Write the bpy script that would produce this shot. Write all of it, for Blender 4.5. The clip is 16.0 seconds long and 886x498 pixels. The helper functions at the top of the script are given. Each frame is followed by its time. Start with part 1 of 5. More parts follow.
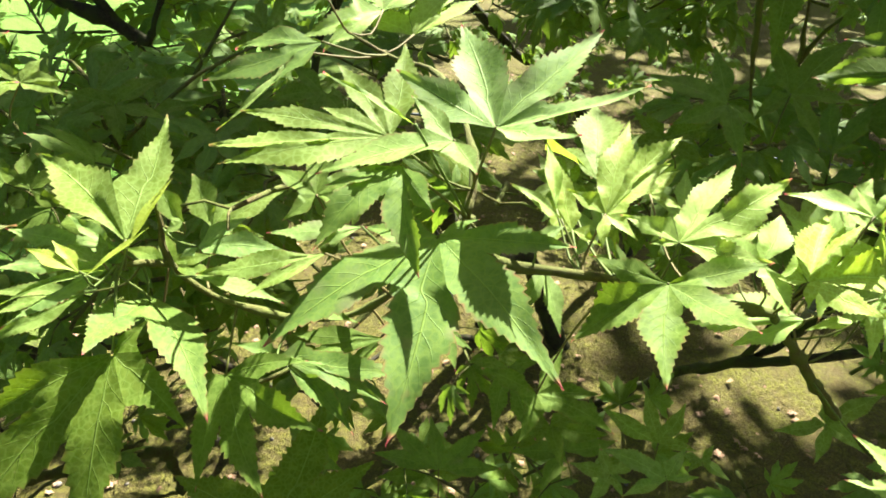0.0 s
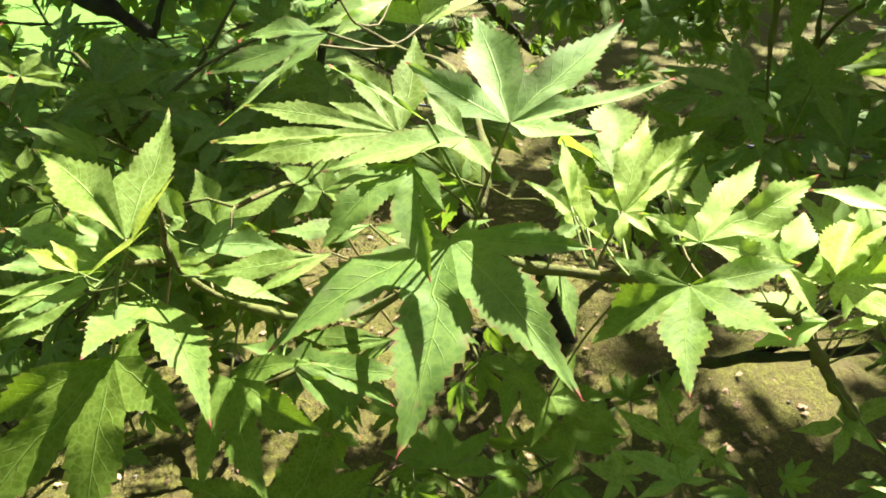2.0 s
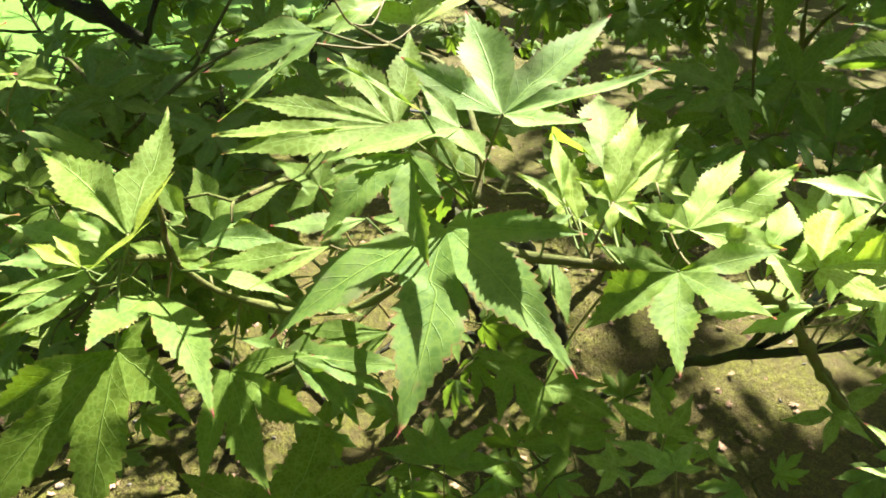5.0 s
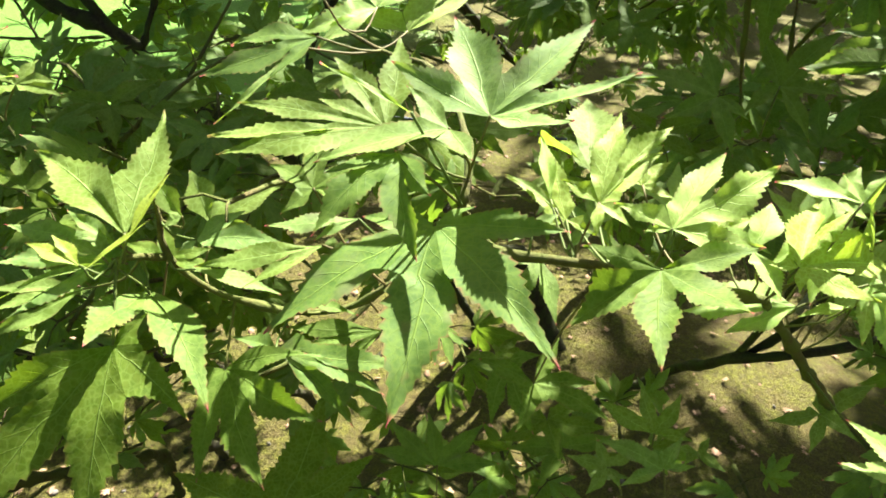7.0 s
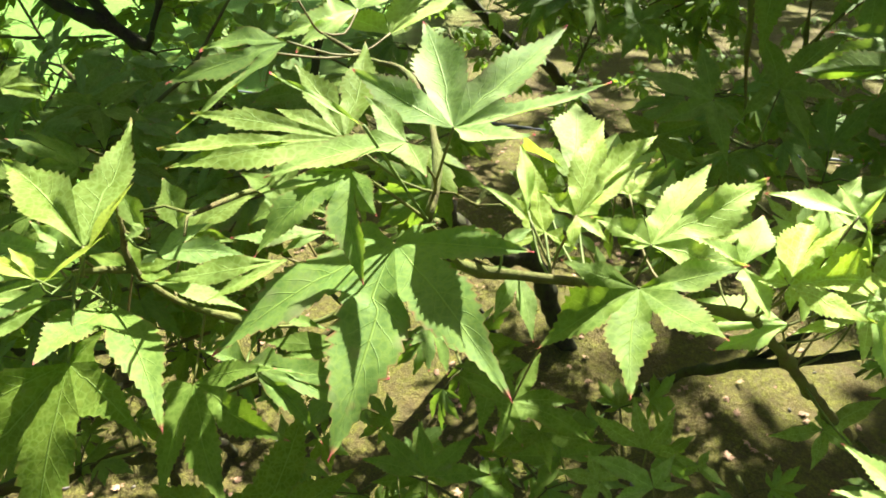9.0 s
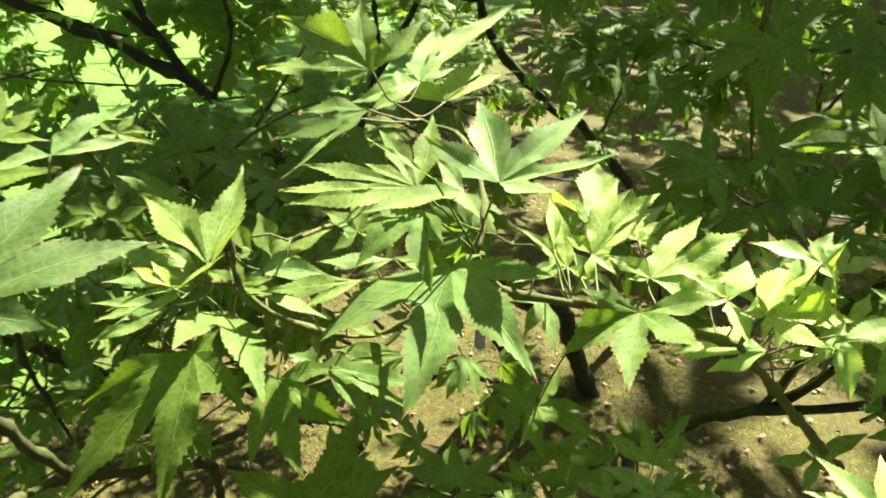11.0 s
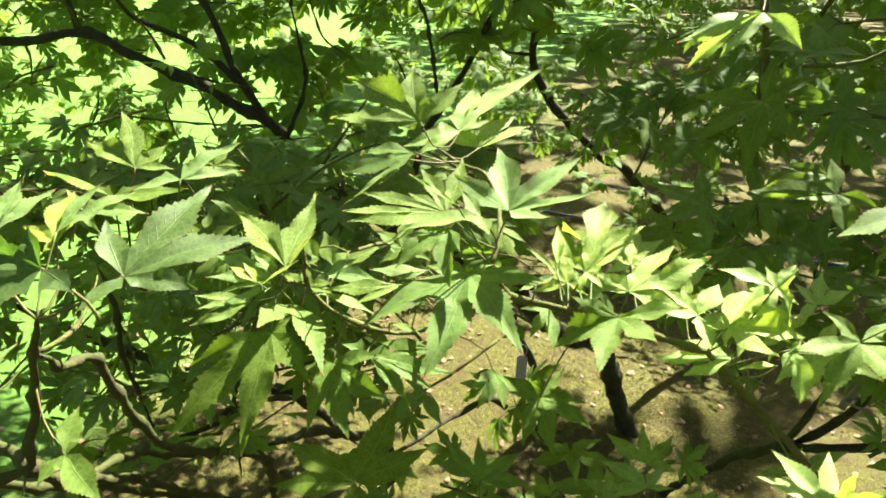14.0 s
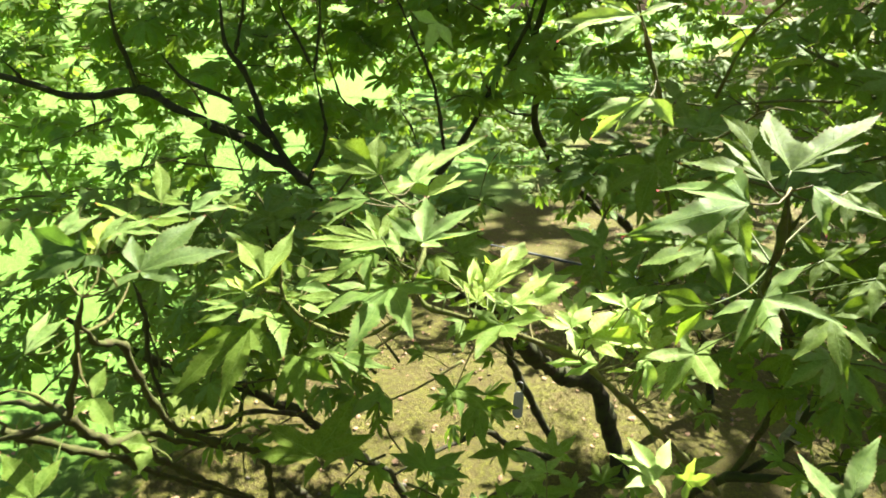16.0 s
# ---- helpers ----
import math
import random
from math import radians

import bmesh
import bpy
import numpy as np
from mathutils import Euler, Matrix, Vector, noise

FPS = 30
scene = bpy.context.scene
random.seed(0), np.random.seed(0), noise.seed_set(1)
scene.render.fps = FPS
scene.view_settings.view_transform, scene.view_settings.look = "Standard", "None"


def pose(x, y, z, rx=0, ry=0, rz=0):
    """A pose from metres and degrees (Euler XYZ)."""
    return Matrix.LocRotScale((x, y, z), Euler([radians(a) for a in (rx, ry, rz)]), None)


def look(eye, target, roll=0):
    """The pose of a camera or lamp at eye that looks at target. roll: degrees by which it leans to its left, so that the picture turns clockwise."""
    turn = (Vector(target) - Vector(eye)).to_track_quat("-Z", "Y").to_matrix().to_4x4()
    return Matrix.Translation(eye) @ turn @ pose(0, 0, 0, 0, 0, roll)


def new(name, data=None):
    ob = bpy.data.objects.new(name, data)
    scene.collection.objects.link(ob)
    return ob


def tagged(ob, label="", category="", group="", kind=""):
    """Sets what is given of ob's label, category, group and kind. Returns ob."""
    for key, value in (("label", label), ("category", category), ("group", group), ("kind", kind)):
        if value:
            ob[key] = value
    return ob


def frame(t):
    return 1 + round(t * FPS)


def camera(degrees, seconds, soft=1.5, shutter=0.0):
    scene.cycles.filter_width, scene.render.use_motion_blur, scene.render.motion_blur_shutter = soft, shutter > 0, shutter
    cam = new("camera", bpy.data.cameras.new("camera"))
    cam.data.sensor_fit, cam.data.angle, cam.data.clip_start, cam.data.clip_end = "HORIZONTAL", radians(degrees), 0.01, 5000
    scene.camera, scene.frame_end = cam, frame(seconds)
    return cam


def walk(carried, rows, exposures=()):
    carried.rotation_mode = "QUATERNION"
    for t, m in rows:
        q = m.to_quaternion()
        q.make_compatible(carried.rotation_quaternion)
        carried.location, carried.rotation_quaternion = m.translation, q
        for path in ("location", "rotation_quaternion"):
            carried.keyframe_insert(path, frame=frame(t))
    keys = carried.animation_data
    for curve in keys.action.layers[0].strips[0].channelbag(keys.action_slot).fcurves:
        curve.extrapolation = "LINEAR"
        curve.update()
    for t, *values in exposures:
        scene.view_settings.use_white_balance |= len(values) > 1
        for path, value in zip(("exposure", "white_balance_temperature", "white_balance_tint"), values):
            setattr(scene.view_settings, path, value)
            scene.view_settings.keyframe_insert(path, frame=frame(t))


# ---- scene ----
cam = camera(67.86, 16.0, 1.8, 0.5)
PATH = [
    (0.0, 0.0000, 0.0000, 1.1000, 58.00, -0.85, 0.53),
    (0.5, -0.0009, 0.0062, 1.0991, 57.69, -0.80, 0.73),
    (1.0, -0.0017, 0.0075, 1.0998, 57.08, -0.81, 1.02),
    (1.5, -0.0029, 0.0085, 1.0959, 57.56, -0.66, 0.96),
    (2.0, -0.0018, 0.0094, 1.0978, 57.22, -0.52, 0.97),
    (2.5, -0.0013, 0.0062, 1.0970, 57.53, -0.68, 0.93),
    (3.0, -0.0049, 0.0060, 1.0977, 57.24, -0.66, 0.82),
    (5.5, -0.0025, -0.0005, 1.0959, 58.02, -0.26, -0.19),
    (6.0, -0.0013, -0.0016, 1.0961, 58.23, -0.32, -0.37),
    (6.5, 0.0013, -0.0015, 1.0970, 58.27, -0.36, -0.14),
    (7.0, -0.0006, -0.0058, 1.0966, 58.45, -0.49, -0.23),
    (7.5, -0.0015, -0.0063, 1.0929, 59.13, -0.31, -0.15),
    (8.0, 0.0067, -0.0015, 1.0921, 58.85, -0.03, -0.15),
    (8.5, 0.0150, 0.0045, 1.0931, 58.33, -0.05, 0.10),
    (8.7, 0.0184, 0.0082, 1.0948, 57.93, 0.18, 0.69),
    (10.8, 0.0088, -0.0423, 1.1192, 61.53, -0.80, 3.50),
    (11.0, 0.0118, -0.0542, 1.1244, 62.02, -0.71, 4.42),
    (11.5, 0.0143, -0.0789, 1.1321, 63.04, -0.48, 6.46),
    (12.0, 0.0111, -0.0815, 1.1325, 63.26, -0.36, 8.30),
    (12.5, 0.0120, -0.0812, 1.1308, 63.21, -0.52, 8.66),
    (13.0, 0.0065, -0.1026, 1.1371, 63.79, -1.07, 8.93),
    (13.5, 0.0118, -0.1259, 1.1459, 65.00, -0.99, 8.85),
    (14.0, 0.0369, -0.1356, 1.1500, 65.52, -0.81, 9.77),
    (14.5, 0.0566, -0.1646, 1.1571, 66.40, -1.17, 11.04),
    (15.0, 0.1003, -0.2147, 1.1653, 68.27, -1.38, 12.09),
    (15.5, 0.1331, -0.2183, 1.1766, 69.04, -1.02, 12.85),
    (16.0, 0.1387, -0.2450, 1.1865, 69.68, -1.48, 13.75),
]
walk(cam, [(t, pose(x, y, z, rx, ry, rz)) for t, x, y, z, rx, ry, rz in PATH], [(0.0, 2.88), (8.7, 2.88), (11.0, 2.88), (14.0, 2.92), (16.0, 2.98)])

# ---- light ----
SUN = Vector((0.31, 0.60, 0.74)).normalized()
world = bpy.data.worlds.new("sky")
scene.world = world
world.use_nodes = True
sky = world.node_tree.nodes.new("ShaderNodeTexSky")
sky.sky_type, sky.sun_disc = "NISHITA", False
sky.sun_elevation, sky.sun_rotation = math.asin(SUN.z), math.atan2(SUN.x, SUN.y)
sky.dust_density, sky.ozone_density = 5.0, 0.1
back = world.node_tree.nodes["Background"]
back.inputs["Strength"].default_value = 0.0200
world.node_tree.links.new(sky.outputs["Color"], back.inputs["Color"])
sun = new("sun", bpy.data.lights.new("sun", "SUN"))
sun.data.energy, sun.data.angle, sun.data.color = 5.0, radians(0.53), (1.0, 0.955, 0.89)
sun.matrix_world = look(SUN * 20, (0, 0, 0))


# ---- materials ----
def material(name):
    m = bpy.data.materials.new(name)
    m.use_nodes = True
    t = m.node_tree
    return m, t, t.nodes["Principled BSDF"]


def add(t, kind, **inputs):
    n = t.nodes.new(kind)
    for k, v in inputs.items():
        k = k.replace("_", " ")
        if isinstance(v, bpy.types.NodeSocket):
            t.links.new(v, n.inputs[k])
        else:
            n.inputs[k].default_value = v
    return n


def calc(t, op, a, b=0.0, c=0.0):
    n = t.nodes.new("ShaderNodeMath")
    n.operation = op
    for i, v in enumerate((a, b, c)):
        if isinstance(v, bpy.types.NodeSocket):
            t.links.new(v, n.inputs[i])
        else:
            n.inputs[i].default_value = v
    return n.outputs[0]


def ramp(t, fac, *stops):
    n = t.nodes.new("ShaderNodeValToRGB")
    while len(n.color_ramp.elements) < len(stops):
        n.color_ramp.elements.new(0.5)
    for e, (p, c) in zip(n.color_ramp.elements, stops):
        e.position, e.color = p, (*c, 1) if len(c) == 3 else c
    t.links.new(fac, n.inputs[0])
    return n.outputs[0]


def mix(t, fac, a, b, kind="MIX"):
    n = t.nodes.new("ShaderNodeMix")
    n.data_type, n.blend_type = "RGBA", kind
    for k, v in ((0, fac), (6, a), (7, b)):
        if isinstance(v, bpy.types.NodeSocket):
            t.links.new(v, n.inputs[k])
        else:
            n.inputs[k].default_value = (*v, 1) if isinstance(v, tuple) and len(v) == 3 else v
    return n.outputs[2]


def grain(t, scale, detail=4.0, rough=0.6, vector=None):
    n = add(t, "ShaderNodeTexNoise", Scale=scale, Detail=detail, Roughness=rough)
    if vector is None:
        vector = t.nodes.new("ShaderNodeTexCoord").outputs["Object"]
    t.links.new(vector, n.inputs["Vector"])
    return n.outputs["Fac"]


def bump(t, shader, height, strength, distance):
    n = add(t, "ShaderNodeBump", Height=height, Strength=strength, Distance=distance)
    t.links.new(n.outputs[0], shader.inputs["Normal"])
    return n


def leaf_material(name, dark, light, through_light, island, tip_red=1.0, gloss=0.5):
    """A maple leaf: pale midribs and side veins, a reddish tip and edge, blotches; light shines through it."""
    m, t, s = material(name)
    uv = t.nodes.new("ShaderNodeUVMap").outputs[0]
    xy = add(t, "ShaderNodeSeparateXYZ", Vector=uv)
    u, v = xy.outputs[0], xy.outputs[1]
    side = calc(t, "ABSOLUTE", calc(t, "MULTIPLY_ADD", u, 2.0, -1.0))
    if island:
        rnd = t.nodes.new("ShaderNodeNewGeometry").outputs["Random Per Island"]
    else:
        rnd = t.nodes.new("ShaderNodeObjectInfo").outputs["Random"]
    pos = t.nodes.new("ShaderNodeNewGeometry").outputs["Position"]
    broad = grain(t, 75.0, 4.0, 0.62, pos)
    fine = grain(t, 420.0, 3.0, 0.7, pos)
    mottle = grain(t, 270.0, 3.0, 0.6, pos)
    base = mix(t, ramp(t, calc(t, "MULTIPLY_ADD", mottle, 0.55, calc(t, "MULTIPLY", broad, 0.45)), (0.40, (0, 0, 0)), (0.60, (1, 1, 1))), dark, light)
    base = mix(t, calc(t, "MULTIPLY", fine, 0.35), base, (light[0] * 1.15, light[1] * 1.05, light[2] * 1.1))
    hue = t.nodes.new("ShaderNodeHueSaturation")
    t.links.new(calc(t, "MULTIPLY_ADD", rnd, 0.030, 0.487), hue.inputs["Hue"])
    t.links.new(calc(t, "MULTIPLY_ADD", rnd, -0.18, 1.05), hue.inputs["Saturation"])
    t.links.new(calc(t, "MULTIPLY_ADD", rnd, 0.35, 0.82), hue.inputs["Value"])
    t.links.new(base, hue.inputs["Color"])
    base = hue.outputs[0]
    # side veins run forward from the midrib
    wob = calc(t, "MULTIPLY_ADD", broad, 0.45, calc(t, "MULTIPLY_ADD", v, 10.0, calc(t, "MULTIPLY", side, -1.9)))
    saw = calc(t, "ABSOLUTE", calc(t, "SUBTRACT", calc(t, "FRACT", wob), 0.5))
    vein = ramp(t, saw, (0.0, (1, 1, 1)), (0.05, (0, 0, 0)))
    vein = calc(t, "MULTIPLY", vein, ramp(t, side, (0.0, (1, 1, 1)), (0.85, (0, 0, 0))))
    net = t.nodes.new("ShaderNodeTexVoronoi")
    net.feature = "DISTANCE_TO_EDGE"
    net.inputs["Scale"].default_value = 330.0
    t.links.new(pos, net.inputs["Vector"])
    mesh_veins = ramp(t, net.outputs["Distance"], (0.02, (1, 1, 1)), (0.14, (0, 0, 0)))
    base = mix(t, calc(t, "MULTIPLY", mesh_veins, calc(t, "MULTIPLY", broad, 0.95)), base, tuple(min(1.0, 1.25 * q + 0.01) for q in light))
    mid = ramp(t, side, (0.010, (1, 1, 1)), (0.034, (0, 0, 0)))
    mid = calc(t, "MULTIPLY", mid, ramp(t, v, (0.75, (1, 1, 1)), (0.98, (0, 0, 0))))
    base = mix(t, calc(t, "MULTIPLY", vein, calc(t, "MULTIPLY", fine, 0.6)), base, tuple(min(1.0, 1.35 * q + 0.015) for q in light))
    base = mix(t, calc(t, "MULTIPLY", mid, 0.8), base, tuple(min(1.0, 1.5 * q + 0.02) for q in light))
    edge = calc(t, "MULTIPLY", ramp(t, side, (0.88, (0, 0, 0)), (0.99, (1, 1, 1))), calc(t, "MULTIPLY", ramp(t, mottle, (0.42, (0.25, 0.25, 0.25)), (0.6, (1, 1, 1))), 1.0))
    base = mix(t, calc(t, "MULTIPLY", edge, calc(t, "MULTIPLY_ADD", rnd, 0.6, 0.32)), base, (0.27, 0.095, 0.055))
    tipm = calc(t, "MULTIPLY", ramp(t, v, (0.94, (0, 0, 0)), (0.985, (1, 1, 1))), tip_red)
    base = mix(t, calc(t, "MULTIPLY", tipm, ramp(t, rnd, (0.15, (0.3, 0.3, 0.3)), (0.6, (1, 1, 1)))), base, (0.48, 0.10, 0.11))
    spot = ramp(t, grain(t, 160.0, 2.0, 0.5, pos), (0.70, (0, 0, 0)), (0.76, (1, 1, 1)))
    base = mix(t, calc(t, "MULTIPLY", spot, 0.35), base, (0.22, 0.17, 0.07))
    worn = calc(t, "MULTIPLY", ramp(t, grain(t, 48.0, 3.0, 0.6, pos), (0.56, (0, 0, 0)), (0.68, (1, 1, 1))), ramp(t, rnd, (0.3, (0, 0, 0)), (0.7, (1, 1, 1))))
    base = mix(t, calc(t, "MULTIPLY", worn, calc(t, "MULTIPLY_ADD", side, 0.45, 0.05)), base, (0.26, 0.23, 0.15))
    t.links.new(base, s.inputs["Base Color"])
    t.links.new(calc(t, "MULTIPLY_ADD", mottle, 0.3, 0.5), s.inputs["Roughness"])
    s.inputs["Specular IOR Level"].default_value = gloss
    height = calc(t, "ADD", calc(t, "MULTIPLY", fine, 0.35), calc(t, "ADD", calc(t, "MULTIPLY", vein, -0.5), calc(t, "MULTIPLY", mid, -1.0)))
    b = bump(t, s, height, 0.6, 0.0005)
    glow = mix(t, 0.55, base, through_light, "MIX")
    lit = add(t, "ShaderNodeBsdfTranslucent", Color=mix(t, tipm, glow, base))
    t.links.new(b.outputs[0], lit.inputs["Normal"])
    both = t.nodes.new("ShaderNodeMixShader")
    both.inputs[0].default_value = 0.5
    t.links.new(s.outputs[0], both.inputs[1])
    t.links.new(lit.outputs[0], both.inputs[2])
    t.links.new(both.outputs[0], t.nodes["Material Output"].inputs["Surface"])
    return m


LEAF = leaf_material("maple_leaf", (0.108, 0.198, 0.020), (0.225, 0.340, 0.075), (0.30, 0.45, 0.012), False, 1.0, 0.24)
# glossy dark old leaf; the same tone puts shade into a second leaf's colour
DEEP = leaf_material("old_and_shaded_maple_leaf", (0.036, 0.094, 0.010), (0.092, 0.165, 0.026), (0.12, 0.26, 0.008), False, 1.0, 0.48)
# paler fresh growth, its colour also raised to look sunlit
FRESH_LIT = leaf_material("fresh_sunlit_maple_leaf", (0.235, 0.38, 0.035), (0.37, 0.53, 0.11), (0.42, 0.58, 0.015), False, 1.0, 0.36)
GOLD = leaf_material("golden_maple_leaf", (0.20, 0.31, 0.02), (0.33, 0.44, 0.04), (0.40, 0.52, 0.02), False)
# leaf copy with shade put into its colour, for the dim and inner leaves
LEAF_SHADED = leaf_material("shaded_maple_leaf", (0.060, 0.128, 0.008), (0.142, 0.226, 0.030), (0.22, 0.36, 0.006), False, 1.0, 0.20)
LEAF_FAR = leaf_material("maple_leaf_joined", (0.068, 0.144, 0.012), (0.150, 0.245, 0.044), (0.26, 0.42, 0.010), True, 0.6, 0.22)


def bark_material(name, dark, light, green, scale):
    m, t, s = material(name)
    co = t.nodes.new("ShaderNodeNewGeometry").outputs["Position"]
    n1, n2 = grain(t, scale, 6.0, 0.7, co), grain(t, scale * 0.2, 3.0, 0.5, co)
    c = mix(t, ramp(t, n1, (0.35, (0, 0, 0)), (0.7, (1, 1, 1))), dark, light)
    c = mix(t, ramp(t, n2, (0.36, (0, 0, 0)), (0.58, (1, 1, 1))), c, green)
    t.links.new(c, s.inputs["Base Color"])
    s.inputs["Roughness"].default_value = 0.9
    s.inputs["Specular IOR Level"].default_value = 0.2
    bump(t, s, n1, 0.7, 0.002)
    return m


BARK = bark_material("bark", (0.015, 0.013, 0.008), (0.055, 0.045, 0.026), (0.040, 0.047, 0.014), 260)
TWIG = bark_material("young_bark", (0.042, 0.036, 0.014), (0.135, 0.112, 0.036), (0.088, 0.105, 0.024), 340)
m, t, s = material("petiole")
c = mix(t, t.nodes.new("ShaderNodeObjectInfo").outputs["Random"], (0.085, 0.13, 0.025), (0.12, 0.092, 0.03))
t.links.new(c, s.inputs["Base Color"])
s.inputs["Roughness"].default_value, s.inputs["Specular IOR Level"].default_value = 0.65, 0.2
PETIOLE = m
MOSSY = bark_material("mossy_bark", (0.022, 0.020, 0.008), (0.075, 0.064, 0.022), (0.052, 0.062, 0.014), 320)
DEAD = bark_material("weathered_dead_wood", (0.16, 0.14, 0.11), (0.38, 0.35, 0.30), (0.22, 0.21, 0.16), 300)

# moss, bare soil with litter, and mown grass further off
m, t, s = material("moss_and_soil")
co = t.nodes.new("ShaderNodeNewGeometry").outputs["Position"]
n_big, n_mid, n_fine = grain(t, 1.7, 4.0, 0.6, co), grain(t, 28.0, 5.0, 0.7, co), grain(t, 190.0, 4.0, 0.8, co)
speck = ramp(t, n_fine, (0.30, (0, 0, 0)), (0.70, (1, 1, 1)))
moss = mix(t, speck, (0.042, 0.046, 0.008), (0.185, 0.182, 0.028))
soil = mix(t, speck, (0.038, 0.027, 0.012), (0.150, 0.108, 0.048))
litter = ramp(t, grain(t, 75.0, 2.0, 0.5, co), (0.66, (0, 0, 0)), (0.72, (1, 1, 1)))
soil = mix(t, calc(t, "MULTIPLY", litter, 0.6), soil, (0.23, 0.165, 0.08))
near_c = mix(t, ramp(t, calc(t, "MULTIPLY_ADD", n_mid, 0.35, n_big), (0.70, (0, 0, 0)), (0.86, (1, 1, 1))), moss, soil)
near_c = mix(t, ramp(t, grain(t, 55.0, 4.0, 0.75, co), (0.42, (0, 0, 0)), (0.58, (0.75, 0.75, 0.75))), near_c, (0.075, 0.062, 0.022))
near_c = mix(t, ramp(t, grain(t, 12.0, 5.0, 0.7, co), (0.46, (0, 0, 0)), (0.64, (0.55, 0.55, 0.55))), near_c, mix(t, speck, (0.040, 0.027, 0.011), (0.135, 0.092, 0.036)))
p = add(t, "ShaderNodeSeparateXYZ", Vector=co)
grass = mix(t, n_mid, (0.075, 0.18, 0.02), (0.145, 0.29, 0.045))
# the lawn begins beyond a slanting, uneven edge
edge = calc(t, "ADD", calc(t, "MULTIPLY_ADD", p.outputs[1], 0.2, calc(t, "MULTIPLY", p.outputs[0], -1.0)), calc(t, "MULTIPLY_ADD", grain(t, 0.35, 3.0, 0.5, co), 2.4, calc(t, "MULTIPLY_ADD", n_big, 0.8, -1.2)))
c = mix(t, ramp(t, calc(t, "MULTIPLY", edge, 0.1), (0.14, (0, 0, 0)), (0.2, (1, 1, 1))), near_c, grass)
t.links.new(c, s.inputs["Base Color"])
s.inputs["Roughness"].default_value = 0.95
s.inputs["Specular IOR Level"].default_value = 0.2
bump(t, s, calc(t, "ADD", calc(t, "MULTIPLY", n_mid, 1.0), calc(t, "MULTIPLY", n_fine, 0.5)), 1.0, 0.02)
GROUND = m


def plain(name, color, rough, scale, vary=0.25, metal=0.0):
    m, t, s = material(name)
    c = mix(t, grain(t, scale), tuple(x * (1 - vary) for x in color), tuple(min(1, x * (1 + vary)) for x in color))
    t.links.new(c, s.inputs["Base Color"])
    s.inputs["Roughness"].default_value, s.inputs["Metallic"].default_value = rough, metal
    return m


HOSE = plain("weathered_grey_plastic", (0.13, 0.145, 0.17), 0.75, 60)
TAG = plain("faded_grey_plastic", (0.33, 0.34, 0.34), 0.55, 80)
WIRE = plain("dull_wire", (0.30, 0.30, 0.29), 0.4, 80, 0.2, 0.8)
DRY = plain("dry_leaf", (0.24, 0.145, 0.08), 0.85, 90, 0.5)
MOSS = plain("moss_tuft", (0.125, 0.123, 0.022), 0.95, 260, 0.7)
STONE = plain("pebble", (0.13, 0.115, 0.09), 0.9, 120, 0.4)


# ---- mesh builders ----
def mesh_of(name, verts, faces, mat, uvs=None, smooth=True):
    me = bpy.data.meshes.new(name)
    me.from_pydata([tuple(v) for v in verts], [], faces)
    if uvs is not None:
        layer = me.uv_layers.new(name="UVMap")
        idx = np.empty(len(me.loops), dtype=np.int32)
        me.loops.foreach_get("vertex_index", idx)
        layer.data.foreach_set("uv", np.asarray(uvs, dtype=np.float32)[idx].ravel())
    me.materials.append(mat)
    me.polygons.foreach_set("use_smooth", [smooth] * len(me.polygons))
    me.update()
    return me


def part(name, me, parent, label=""):
    ob = new(name, me)
    ob.parent = parent
    return tagged(ob, label)


